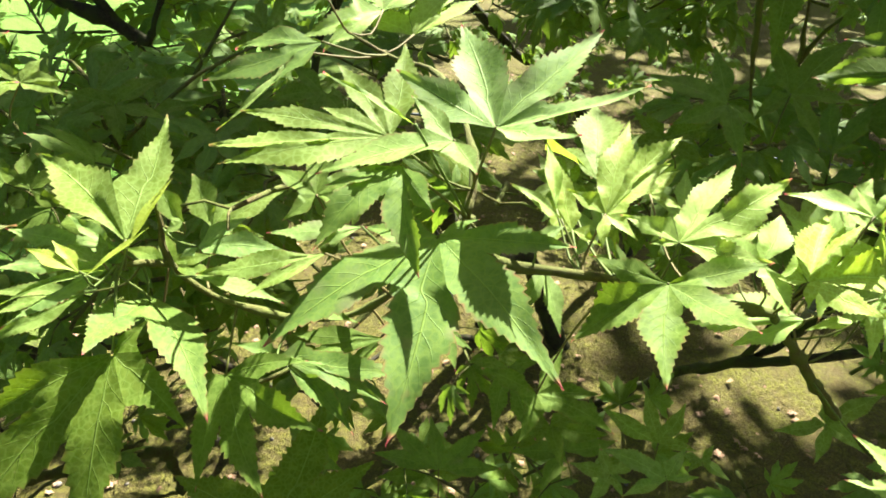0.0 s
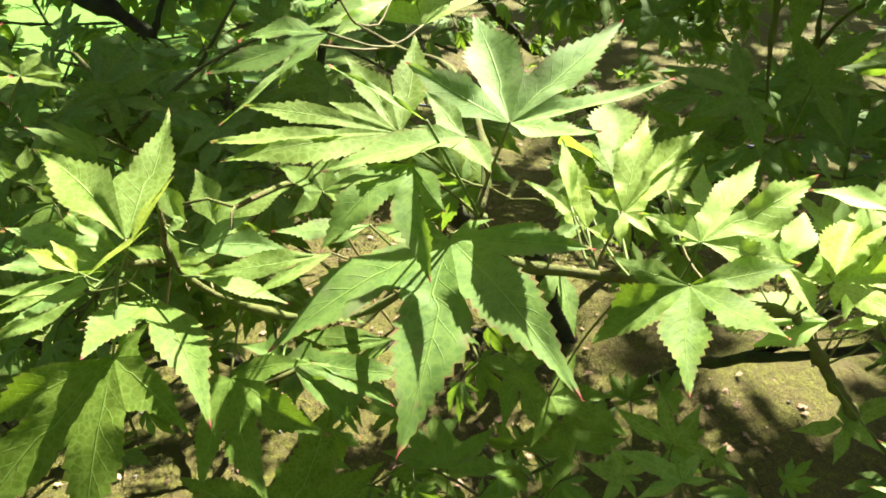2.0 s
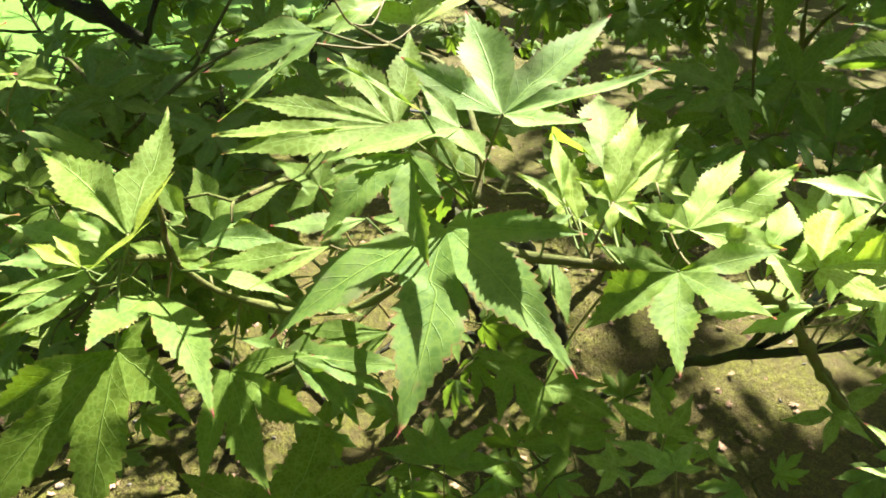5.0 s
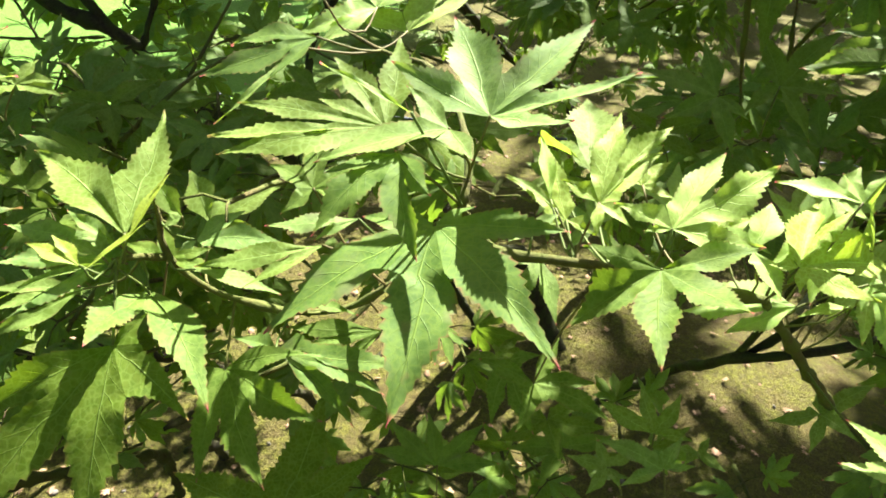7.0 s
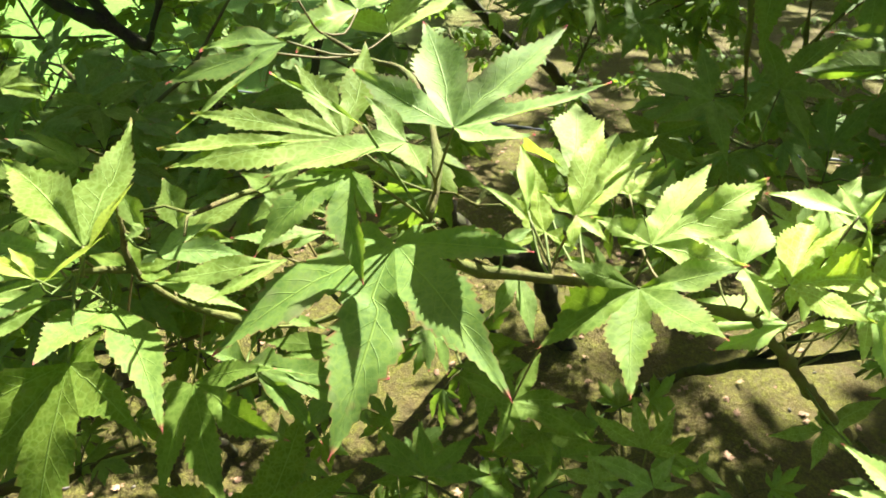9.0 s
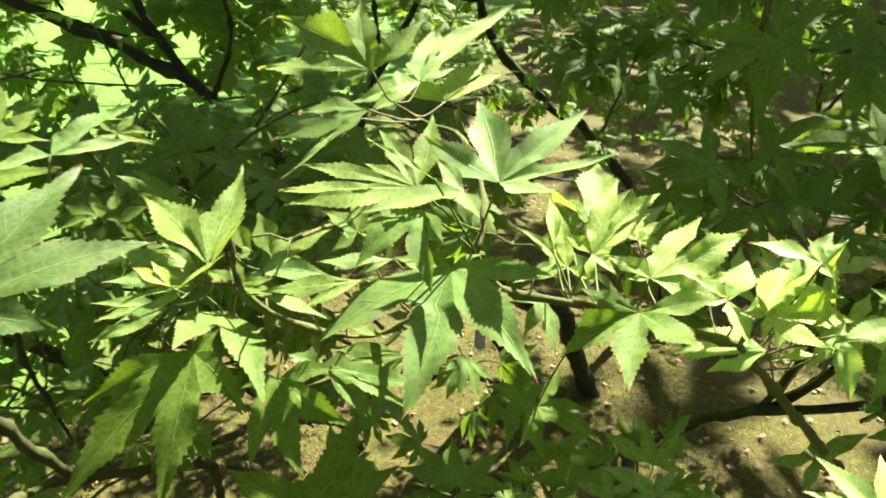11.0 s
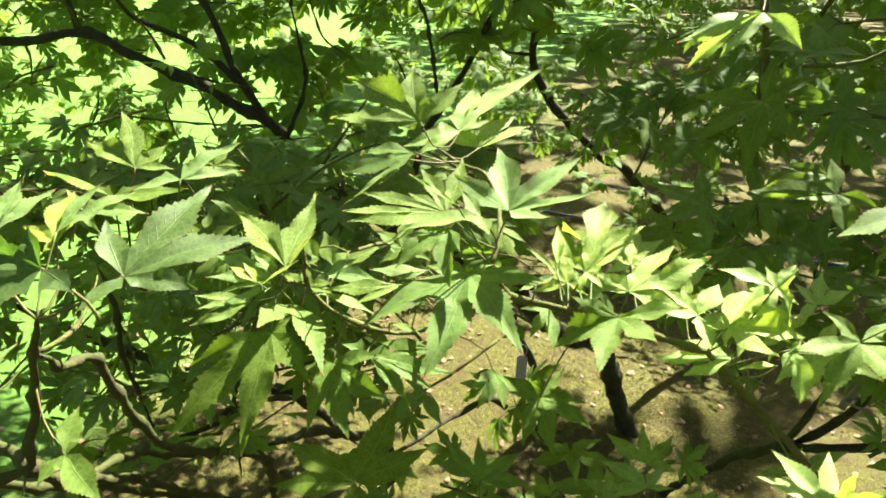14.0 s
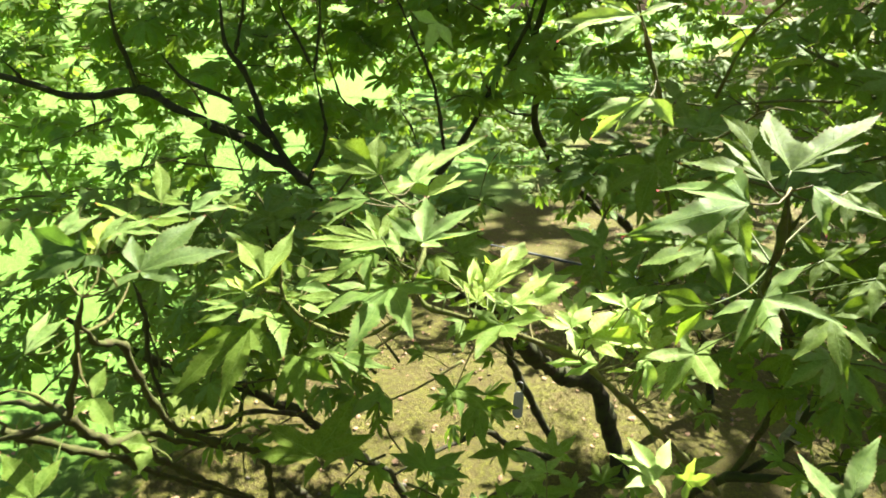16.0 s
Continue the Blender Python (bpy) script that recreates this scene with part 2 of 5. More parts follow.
def leaf_shape(lobes, teeth=11, cols=(1.0, 0.5), wide=0.168, fold=0.25, rng=random, join=0.31):
    """Vertices, faces and uv of one leaf with its stalk end at the origin, facing +z. lobes: (degrees from +x, length, droop degrees, and half width to length if it differs), in order of angle.
    Neighbouring lobes join in a web up to the notch between them; beyond it each has its own toothed outline and a drawn-out tip."""
    across = [-c for c in cols] + [0.0] + [c for c in reversed(cols)]
    verts, faces, uvs = [], [], []
    rows = 2 * teeth + 2
    arch = [rng.uniform(0.01, 0.07) for _ in lobes]

    def rise(i, r):
        length, droop = lobes[i][1:3]
        s = min(1.1, r / (length * max(0.3, math.cos(radians(droop)))))
        return length * (math.sin(radians(droop)) * s ** 1.4 + arch[i] * 4 * s * (1 - s))

    def height(x, y, i, side):
        """The blade's height: it runs over from each lobe to its neighbour."""
        j = i + side
        r = math.hypot(x, y)
        if not 0 <= j < len(lobes):
            return rise(i, r)
        a0, a1 = lobes[i][0], lobes[j][0]
        a = math.degrees(math.atan2(y, x))
        off = (a - a0 + 180) % 360 - 180
        e = min(1.0, max(0.0, off / (a1 - a0))) if abs(a1 - a0) > 0.5 else 0.0
        e = e * e * (3 - 2 * e)
        return rise(i, r) * (1 - e) + rise(j, r) * e

    for i, (angle, length, droop, *broad) in enumerate(lobes):
        a, d = radians(angle), radians(droop)
        reach = length * math.cos(d)
        half, web = [], []
        for k in (i - 1, i + 1):
            if 0 <= k < len(lobes):
                gap = min(max(abs(lobes[k][0] - angle) / 2, 4.0), 46.0)
                web.append(0.0 if fold > 0.5 else min(join * math.sqrt(length * lobes[k][1]), 0.62 * min(length, lobes[k][1])) * math.cos(radians(gap)))
            else:
                gap = 40.0
                web.append(0.0)
            half.append(math.tan(radians(gap)))
        ahead = Vector((math.cos(a), math.sin(a), 0))
        left = Vector((-math.sin(a), math.cos(a), 0))
        w0 = length * (broad[0] if broad else wide * 0.94) * rng.uniform(0.94, 1.06)
        bend = length * rng.uniform(-0.05, 0.05)
        wave, phase = rng.uniform(0.006, 0.018) * length, rng.uniform(0, 6.28)
        peak = rng.uniform(0.44, 0.54)
        twist = rng.uniform(-0.32, 0.32)
        start = len(verts)
        # each side has its own teeth, larger beyond the middle
        bite = [[rng.uniform(0.07, 0.18) * min(1.0, teeth / 8) for _ in range(rows)] for _ in range(2)]

        def own(s):
            if s < peak:
                e = s / peak
                return w0 * (0.40 + 0.60 * math.sin(0.5 * math.pi * e ** 1.25))
            q = (s - peak) / (1 - peak)
            return w0 * ((1 - q) * (1 - 0.30 * math.sin(math.pi * q ** 1.6)) * (1 + 0.75 * q * (1 - q)) + 0.004)

        for k in range(rows):
            s = 0.012 + (1 - 0.012) * k / (rows - 1)
            step = 1.0 / (rows - 1)
            bow = left * (bend * 4 * s * (1 - s))
            for c in across:
                g = 0 if c < 0 else 1
                edge = abs(c) > 0.9
                x = reach * s
                sector = x * half[g]
                notch = web[g]
                if x <= notch:
                    lim, free = sector, 0.0
                else:
                    free = min(1.0, (x - notch) / (0.06 * length))
                    lim = own(s) + (notch * half[g] - own(notch / reach)) * math.exp(-(x - notch) / (0.075 * length))
                    if not notch:
                        lim = own(s) * min(1.0, 0.14 + s / 0.36)
                    lim = min(lim, sector)
                fwd = 0.0
                if edge and free > 0.3 and k < rows - 1:
                    if k % 2:
                        fwd = 0.72 * step * reach * min(1.0, 2.2 * lim / w0) * min(1.0, teeth / 6)
                    else:
                        lim *= 1 - bite[g][k] * (0.55 + 0.9 * s) * free
                p = ahead * (x + fwd) + left * (lim * c) + bow * free
                z = height(p.x, p.y, i, 1 if c > 0 else -1 if c < 0 else 0) if c else rise(i, x)
                z += fold * abs(c) * lim * (1 - 0.35 * s) + wave * math.sin(s * 13 + phase + c) * abs(c) * free
                z += twist * lim * c * free
                verts.append((p.x, p.y, z))
                uvs.append((0.5 + 0.5 * c * (0.66 + 0.34 * free), s))
        n = len(across)
        for k in range(rows - 1):
            for j in range(n - 1):
                b = start + k * n + j
                faces.append((b, b + 1, b + n + 1, b + n))
    return verts, faces, uvs


def smooth_line(points, radii, step):
    """A Catmull-Rom line through points, with radii, at about that step."""
    pts = [Vector(p) for p in points]
    out, rad = [], []
    for i in range(len(pts) - 1):
        p0, p1, p2, p3 = pts[max(i - 1, 0)], pts[i], pts[i + 1], pts[min(i + 2, len(pts) - 1)]
        n = max(2, int((p2 - p1).length / step))
        for k in range(n):
            u = k / n
            out.append(0.5 * (2 * p1 + (p2 - p0) * u + (2 * p0 - 5 * p1 + 4 * p2 - p3) * u * u + (3 * p1 - p0 - 3 * p2 + p3) * u ** 3))
            rad.append(radii[i] * (1 - u) + radii[i + 1] * u)
    return out + [pts[-1]], rad + [radii[-1]]


def tube(line, rad, sides=8, rough=0.0, rng=random):
    """Vertices and faces of a closed round tube along a line, with swellings where rough."""
    verts, faces = [], []
    side = Vector((0, 0, 1))
    for i, p in enumerate(line):
        d = (line[min(i + 1, len(line) - 1)] - line[max(i - 1, 0)]).normalized()
        side = (side - d * side.dot(d))
        side = side.normalized() if side.length > 1e-3 else d.orthogonal().normalized()
        up = d.cross(side)
        for k in range(sides):
            a = 6.28318 * k / sides
            r = rad[i] * (1 + rough * (noise.noise(p * 90 + Vector((k * 1.7, 0, 0))) + 0.8 * noise.noise(p * 22)))
            verts.append(p + (side * math.cos(a) + up * math.sin(a)) * r)
    for i in range(len(line) - 1):
        for k in range(sides):
            a, b = i * sides + k, i * sides + (k + 1) % sides
            faces.append((a, b, b + sides, a + sides))
    faces += [tuple(reversed(range(sides))), tuple(range((len(line) - 1) * sides, len(line) * sides))]
    return verts, faces


# ---- the ground ----
def ground_height(x, y):
    near = max(0.0, 1 - math.hypot(x, y - 1.5) / 8)
    return near * (0.05 * noise.noise(Vector((x * 0.9, y * 0.9, 0))) + 0.018 * noise.noise(Vector((x * 5, y * 5, 3))))


def build_ground():
    def ticks(lo, hi, n):
        return [lo + (hi - lo) * k / n for k in range(n + 1)]
    xs = [-400, -120, -40, -15, -7] + ticks(-4, 3.5, 150) + [7, 15, 40, 120, 400]
    ys = [-400, -100, -20, -5, -2] + ticks(-0.5, 6, 130) + [8, 12, 20, 45, 120, 400]
    verts = [(x, y, ground_height(x, y)) for y in ys for x in xs]
    n = len(xs)
    faces = [(j * n + i, j * n + i + 1, (j + 1) * n + i + 1, (j + 1) * n + i) for j in range(len(ys) - 1) for i in range(n - 1)]
    ob = new("ground", mesh_of("ground", verts, faces, GROUND))
    return tagged(ob, "mossy bare soil with leaf litter and sunlit lawn beyond", "ground", kind="structure")


build_ground()

# ---- the maples ----
def tree(name, place, label):
    ob = new(name)
    ob.location = place
    ob.empty_display_size = 0.1
    return tagged(ob, label, "tree", "garden maples")


TREES = {
    "near": tree("japanese_maple", (0.357, 1.110, 0.0), "green Japanese maple with sunlit toothed leaves and thin mossy stems"),
    "main": tree("japanese_maple", (0.309, 1.268, 0.0), "green Japanese maple with dark spreading branches over mossy soil"),
    "far": tree("japanese_maple", (0.578, 1.723, 0.0), "green Japanese maple with a dark curving stem beside a grey hose"),
}
LINES = []


def stem(which, kind, r0, r1, points, bark=None):
    """One trunk, branch or twig of a maple."""
    n = len(points)
    radii = [r0 + (r1 - r0) * i / (n - 1) for i in range(n)]
    free = LINES and min((Vector(points[0]) - p).length for p, w in LINES) > 0.03 and points[0][2] > 0.001
    if free:
        radii[0] *= 0.12
    if r1 <= r0 and kind != "trunk":
        radii[-1] *= 0.4
    pts = [Vector(p) for p in points]
    if pts[0].z < 0.001:
        pts[0].z = ground_height(pts[0].x, pts[0].y) - 0.03
    thick = max(r0, r1) > 0.0047
    line, rad = smooth_line(pts, radii, 0.012 if thick else 0.006)
    # crooked growth, and nodes: small swellings along the twig
    wave, sway = (16, min(0.006, 0.6 * r0)) if thick else (42, 0.8 * min(r0, r1))
    line = [p + noise.noise_vector(p * wave) * sway * min(1, i, len(line) - 1 - i) for i, p in enumerate(line)]
    swell = {3: 1.2, 4: 1.6, 5: 1.2} if not thick else {5: 1.1, 6: 1.22, 7: 1.1}
    rad = [r * swell.get(i % (8 if not thick else 11), 1.0) for i, r in enumerate(rad)]
    verts, faces = tube(line, rad, 10 if thick else 7, 0.34 if thick else 0.28)
    o = Vector(TREES[which].location)
    me = mesh_of(kind, [v - o for v in verts], faces, bark or (BARK if max(r0, r1) > 0.0028 else TWIG))
    LINES.extend((p, which) for p in line[::2])
    return part(kind, me, TREES[which])


stem("main", "trunk", 0.0240, 0.0170, [(0.309, 1.268, 0.000), (0.247, 1.277, 0.140), (0.187, 1.234, 0.309), (0.117, 1.151, 0.365), (0.053, 1.061, 0.455), (0.002, 0.977, 0.559), (-0.027, 0.876, 0.659)])
stem("main", "branch", 0.0120, 0.0075, [(0.130, 1.330, 0.000), (0.035, 1.265, 0.212), (-0.013, 1.155, 0.385), (-0.023, 1.063, 0.513)])
stem("main", "branch", 0.0150, 0.0110, [(0.002, 0.977, 0.559), (-0.065, 0.970, 0.611), (-0.220, 0.961, 0.671), (-0.360, 0.946, 0.759), (-0.432, 0.962, 0.838)])
stem("main", "branch", 0.0108, 0.0055, [(-0.432, 0.962, 0.838), (-0.494, 0.954, 0.882), (-0.586, 0.926, 0.937), (-0.685, 0.895, 0.991), (-0.751, 0.888, 1.018), (-0.852, 0.866, 1.000), (-0.974, 0.823, 1.032), (-1.092, 0.770, 1.062)])
stem("main", "branch", 0.0055, 0.0031, [(-0.751, 0.888, 1.018), (-0.748, 0.871, 1.070), (-0.741, 0.842, 1.122), (-0.732, 0.825, 1.199)])
stem("main", "branch", 0.0068, 0.0036, [(-0.466, 0.959, 0.865), (-0.511, 0.950, 0.955), (-0.544, 0.947, 1.052), (-0.569, 0.925, 1.105), (-0.571, 0.915, 1.204)])
stem("main", "branch", 0.0062, 0.0026, [(-0.501, 0.946, 0.931), (-0.562, 0.934, 0.995), (-0.626, 0.916, 1.024), (-0.659, 0.899, 1.045), (-0.666, 0.862, 1.088)])
stem("main", "twig", 0.0031, 0.0023, [(-0.556, 0.932, 1.090), (-0.527, 0.918, 1.157), (-0.502, 0.886, 1.214)])
stem("main", "twig", 0.0023, 0.0016, [(-0.478, 0.957, 0.858), (-0.600, 0.958, 0.855), (-0.725, 0.939, 0.867), (-0.821, 0.935, 0.888)])
stem("main", "twig", 0.0031, 0.0016, [(-0.660, 0.910, 0.974), (-0.558, 0.921, 0.944), (-0.520, 0.918, 0.938)])
stem("far", "branch", 0.0125, 0.0070, [(0.578, 1.723, 0.000), (0.467, 1.649, 0.341), (0.233, 1.470, 0.648), (0.154, 1.408, 0.712), (0.064, 1.368, 0.802), (0.005, 1.340, 0.880), (-0.020, 1.330, 0.954), (-0.012, 1.321, 1.046), (-0.026, 1.305, 1.132), (0.001, 1.288, 1.226)])
stem("far", "twig", 0.0039, 0.0023, [(-0.009, 1.322, 1.046), (0.017, 1.307, 1.091), (0.026, 1.281, 1.158)])
stem("main", "branch", 0.0070, 0.0039, [(-0.220, 0.961, 0.671), (-0.218, 1.103, 0.790), (-0.198, 1.175, 0.839), (-0.165, 1.195, 0.895), (-0.126, 1.205, 0.971), (-0.068, 1.197, 1.083), (-0.029, 1.175, 1.158), (-0.009, 1.146, 1.232)])
stem("far", "twig", 0.0031, 0.0016, [(-0.019, 1.329, 0.948), (-0.070, 1.304, 0.955), (-0.093, 1.273, 0.977)])
stem("main", "twig", 0.0039, 0.0023, [(-0.191, 1.169, 0.853), (-0.199, 1.083, 1.024), (-0.227, 1.032, 1.123), (-0.260, 0.992, 1.213)])
stem("near", "twig", 0.0026, 0.0017, [(0.241, 0.498, 0.908), (0.212, 0.470, 1.013), (0.198, 0.445, 1.087), (0.174, 0.413, 1.152), (0.158, 0.375, 1.195)])
stem("near", "branch", 0.0068, 0.0043, [(0.378, 0.637, 0.539), (0.409, 0.628, 0.574), (0.441, 0.614, 0.625), (0.447, 0.594, 0.695), (0.492, 0.634, 0.712), (0.567, 0.686, 0.735)])
stem("near", "branch", 0.0050, 0.0026, [(0.378, 0.637, 0.539), (0.401, 0.615, 0.644), (0.403, 0.580, 0.729), (0.365, 0.464, 0.844), (0.302, 0.305, 0.951), (0.244, 0.160, 1.022)], MOSSY)
stem("near", "branch", 0.0076, 0.0059, [(0.357, 1.110, 0.000), (0.364, 0.801, 0.363), (0.378, 0.637, 0.539), (0.465, 0.593, 0.589), (0.593, 0.605, 0.617)])
stem("near", "twig", 0.0026, 0.0016, [(0.244, 0.160, 1.022), (0.238, 0.129, 1.052), (0.236, 0.115, 1.074), (0.233, 0.104, 1.106)], MOSSY)
stem("near", "branch", 0.0038, 0.0034, [(-0.400, 0.175, 0.824), (-0.284, 0.133, 0.864), (-0.245, 0.115, 0.873), (-0.261, 0.155, 0.823), (-0.285, 0.229, 0.750), (-0.303, 0.322, 0.644), (-0.303, 0.506, 0.439)], MOSSY)
stem("near", "branch", 0.0038, 0.0034, [(-0.308, 0.093, 0.851), (-0.268, 0.114, 0.861), (-0.245, 0.115, 0.873)], MOSSY)
stem("near", "branch", 0.0038, 0.0030, [(-0.344, 0.137, 0.827), (-0.325, 0.184, 0.778), (-0.333, 0.251, 0.714), (-0.339, 0.311, 0.645), (-0.303, 0.506, 0.439)], MOSSY)
stem("near", "branch", 0.0046, 0.0024, [(-0.303, 0.506, 0.439), (-0.268, 0.439, 0.583), (-0.260, 0.375, 0.653), (-0.275, 0.303, 0.718), (-0.271, 0.258, 0.768), (-0.262, 0.218, 0.843), (-0.253, 0.190, 0.898), (-0.222, 0.135, 0.933), (-0.190, 0.087, 0.976)], MOSSY)
stem("near", "twig", 0.0027, 0.0019, [(-0.245, 0.115, 0.873), (-0.219, 0.104, 0.928), (-0.191, 0.086, 0.975), (-0.167, 0.069, 1.008)], MOSSY)
stem("near", "branch", 0.0102, 0.0076, [(-0.452, 0.967, 0.000), (-0.416, 0.840, 0.150), (-0.337, 0.604, 0.402)])
stem("near", "twig", 0.0034, 0.0026, [(-0.375, 0.360, 0.874), (-0.375, 0.372, 0.820), (-0.393, 0.389, 0.757), (-0.390, 0.408, 0.642)])
stem("main", "branch", 0.0101, 0.0070, [(-0.312, 0.920, 0.187), (-0.363, 0.755, 0.431), (-0.387, 0.693, 0.492), (-0.410, 0.623, 0.566), (-0.464, 0.591, 0.571), (-0.554, 0.565, 0.635), (-0.692, 0.549, 0.695)])
stem("near", "twig", 0.0051, 0.0026, [(-0.351, 0.733, 0.448), (-0.357, 0.550, 0.573), (-0.350, 0.475, 0.599), (-0.353, 0.402, 0.639)])
stem("near", "twig", 0.0034, 0.0026, [(-0.352, 0.516, 0.580), (-0.328, 0.495, 0.643), (-0.303, 0.491, 0.674), (-0.269, 0.490, 0.703)])
stem("main", "branch", 0.0101, 0.0078, [(-0.246, 1.066, 0.000), (-0.272, 1.006, 0.112), (-0.288, 0.861, 0.267), (-0.313, 0.696, 0.411), (-0.306, 0.521, 0.534)])
stem("main", "twig", 0.0027, 0.0016, [(-0.205, 0.994, 0.153), (-0.200, 0.824, 0.348), (-0.211, 0.732, 0.490)])
stem("main", "branch", 0.0078, 0.0062, [(0.115, 1.325, 0.000), (-0.005, 1.156, 0.148), (-0.061, 1.039, 0.253), (-0.201, 0.826, 0.270)])
stem("near", "twig", 0.0017, 0.0020, [(0.008, 0.206, 0.985), (0.020, 0.205, 0.967), (0.042, 0.206, 0.962), (0.063, 0.212, 0.955), (0.110, 0.218, 0.941), (0.141, 0.225, 0.930)])
stem("near", "branch", 0.0020, 0.0034, [(0.141, 0.225, 0.930), (0.167, 0.244, 0.896), (0.210, 0.276, 0.843), (0.286, 0.323, 0.749)], TWIG)
stem("near", "twig", 0.0017, 0.0010, [(0.008, 0.206, 0.985), (0.011, 0.232, 0.998), (-0.003, 0.289, 1.010), (-0.023, 0.309, 1.011), (-0.047, 0.329, 1.018)])
stem("near", "twig", 0.0013, 0.0016, [(-0.118, 0.236, 0.980), (-0.115, 0.231, 0.964), (-0.113, 0.227, 0.949), (-0.092, 0.236, 0.921), (-0.048, 0.241, 0.911), (-0.006, 0.232, 0.944), (0.011, 0.218, 0.978)])
stem("near", "twig", 0.0017, 0.0014, [(-0.113, 0.227, 0.949), (-0.120, 0.218, 0.955), (-0.124, 0.208, 0.960)])
stem("main", "twig", 0.0027, 0.0016, [(-0.624, 0.922, 0.973), (-0.624, 0.892, 1.017), (-0.637, 0.864, 1.055)])
stem("main", "twig", 0.0031, 0.0017, [(-0.395, 0.934, 1.063), (-0.401, 0.922, 1.087), (-0.415, 0.908, 1.126), (-0.423, 0.883, 1.156), (-0.426, 0.859, 1.197)])
stem("main", "twig", 0.0031, 0.0017, [(-0.395, 0.934, 1.063), (-0.385, 0.931, 1.112), (-0.375, 0.927, 1.171), (-0.372, 0.907, 1.208)])
stem("main", "twig", 0.0039, 0.0023, [(-0.432, 0.962, 0.838), (-0.394, 0.968, 0.927), (-0.389, 0.950, 0.996), (-0.395, 0.934, 1.063)])
stem("main", "twig", 0.0023, 0.0016, [(-0.749, 0.889, 1.018), (-0.744, 0.872, 1.051), (-0.745, 0.848, 1.074)])
stem("main", "twig", 0.0023, 0.0012, [(-0.838, 0.866, 1.007), (-0.839, 0.872, 0.969), (-0.854, 0.875, 0.920)])
stem("main", "twig", 0.0016, 0.0008, [(-0.846, 0.873, 0.943), (-0.830, 0.878, 0.963), (-0.816, 0.881, 0.980)])
stem("main", "twig", 0.0031, 0.0016, [(-0.887, 0.849, 1.007), (-0.923, 0.804, 1.031), (-0.927, 0.788, 1.053), (-0.929, 0.760, 1.080)])
stem("main", "twig", 0.0023, 0.0012, [(-0.606, 0.909, 0.824), (-0.627, 0.918, 0.861), (-0.635, 0.922, 0.895), (-0.627, 0.932, 0.917)])
stem("main", "twig", 0.0023, 0.0012, [(-0.657, 0.739, 0.889), (-0.652, 0.764, 0.915), (-0.655, 0.781, 0.942)])
stem("main", "twig", 0.0022, 0.0012, [(-0.683, 0.582, 0.901), (-0.703, 0.596, 0.919), (-0.726, 0.608, 0.937), (-0.738, 0.616, 0.957)])
stem("main", "twig", 0.0022, 0.0012, [(-0.329, 1.005, 0.981), (-0.353, 0.977, 1.005), (-0.365, 0.966, 1.038), (-0.381, 0.945, 1.131), (-0.381, 0.925, 1.190)])
stem("main", "twig", 0.0023, 0.0012, [(-0.229, 1.093, 0.885), (-0.242, 1.060, 0.950), (-0.260, 1.040, 0.986)])
stem("main", "twig", 0.0023, 0.0012, [(-0.105, 1.204, 1.009), (-0.119, 1.185, 1.041), (-0.127, 1.176, 1.070)])
stem("main", "twig", 0.0023, 0.0016, [(-0.180, 1.105, 0.999), (-0.153, 1.103, 1.013), (-0.121, 1.099, 1.012)])
stem("far", "twig", 0.0023, 0.0012, [(-0.155, 1.411, 0.705), (-0.137, 1.406, 0.791), (-0.099, 1.385, 0.854)])
stem("far", "twig", 0.0031, 0.0016, [(-0.021, 1.314, 1.089), (-0.038, 1.294, 1.144), (-0.049, 1.263, 1.202)])
stem("near", "twig", 0.0015, 0.0008, [(-0.245, 0.142, 0.935), (-0.245, 0.170, 0.932), (-0.251, 0.197, 0.938), (-0.261, 0.221, 0.944)])
stem("near", "branch", 0.0034, 0.0026, [(-0.272, 0.144, 0.846), (-0.281, 0.170, 0.809), (-0.296, 0.218, 0.769), (-0.298, 0.261, 0.748), (-0.306, 0.309, 0.702), (-0.297, 0.392, 0.633), (-0.306, 0.474, 0.564)], MOSSY)
stem("near", "twig", 0.0021, 0.0017, [(-0.339, 0.492, 0.491), (-0.338, 0.494, 0.543), (-0.348, 0.509, 0.586)])
stem("near", "twig", 0.0017, 0.0008, [(-0.347, 0.507, 0.583), (-0.350, 0.467, 0.590), (-0.360, 0.417, 0.627)])
stem("near", "twig", 0.0017, 0.0008, [(-0.270, 0.128, 0.866), (-0.272, 0.113, 0.891), (-0.273, 0.092, 0.909)])
stem("near", "twig", 0.0017, 0.0008, [(-0.374, 0.339, 0.732), (-0.368, 0.351, 0.742), (-0.359, 0.364, 0.709)])
stem("near", "twig", 0.0028, 0.0026, [(0.457, 0.846, 0.678), (0.449, 0.836, 0.787), (0.434, 0.814, 0.879), (0.419, 0.803, 0.947)])
stem("near", "twig", 0.0027, 0.0021, [(0.436, 0.821, 0.863), (0.447, 0.803, 0.910), (0.476, 0.773, 0.956)])
stem("near", "twig", 0.0021, 0.0017, [(0.215, 0.896, 0.871), (0.241, 0.895, 0.897), (0.292, 0.888, 0.937)])
stem("near", "twig", 0.0052, 0.0040, [(0.429, 0.622, 0.623), (0.440, 0.626, 0.640), (0.448, 0.632, 0.664), (0.447, 0.634, 0.684)], DEAD)
stem("near", "twig", 0.0022, 0.0016, [(0.431, 0.622, 0.634), (0.440, 0.604, 0.640), (0.458, 0.591, 0.638)], DEAD)

STEM_AT = [p for p, w in LINES if w == "near"]


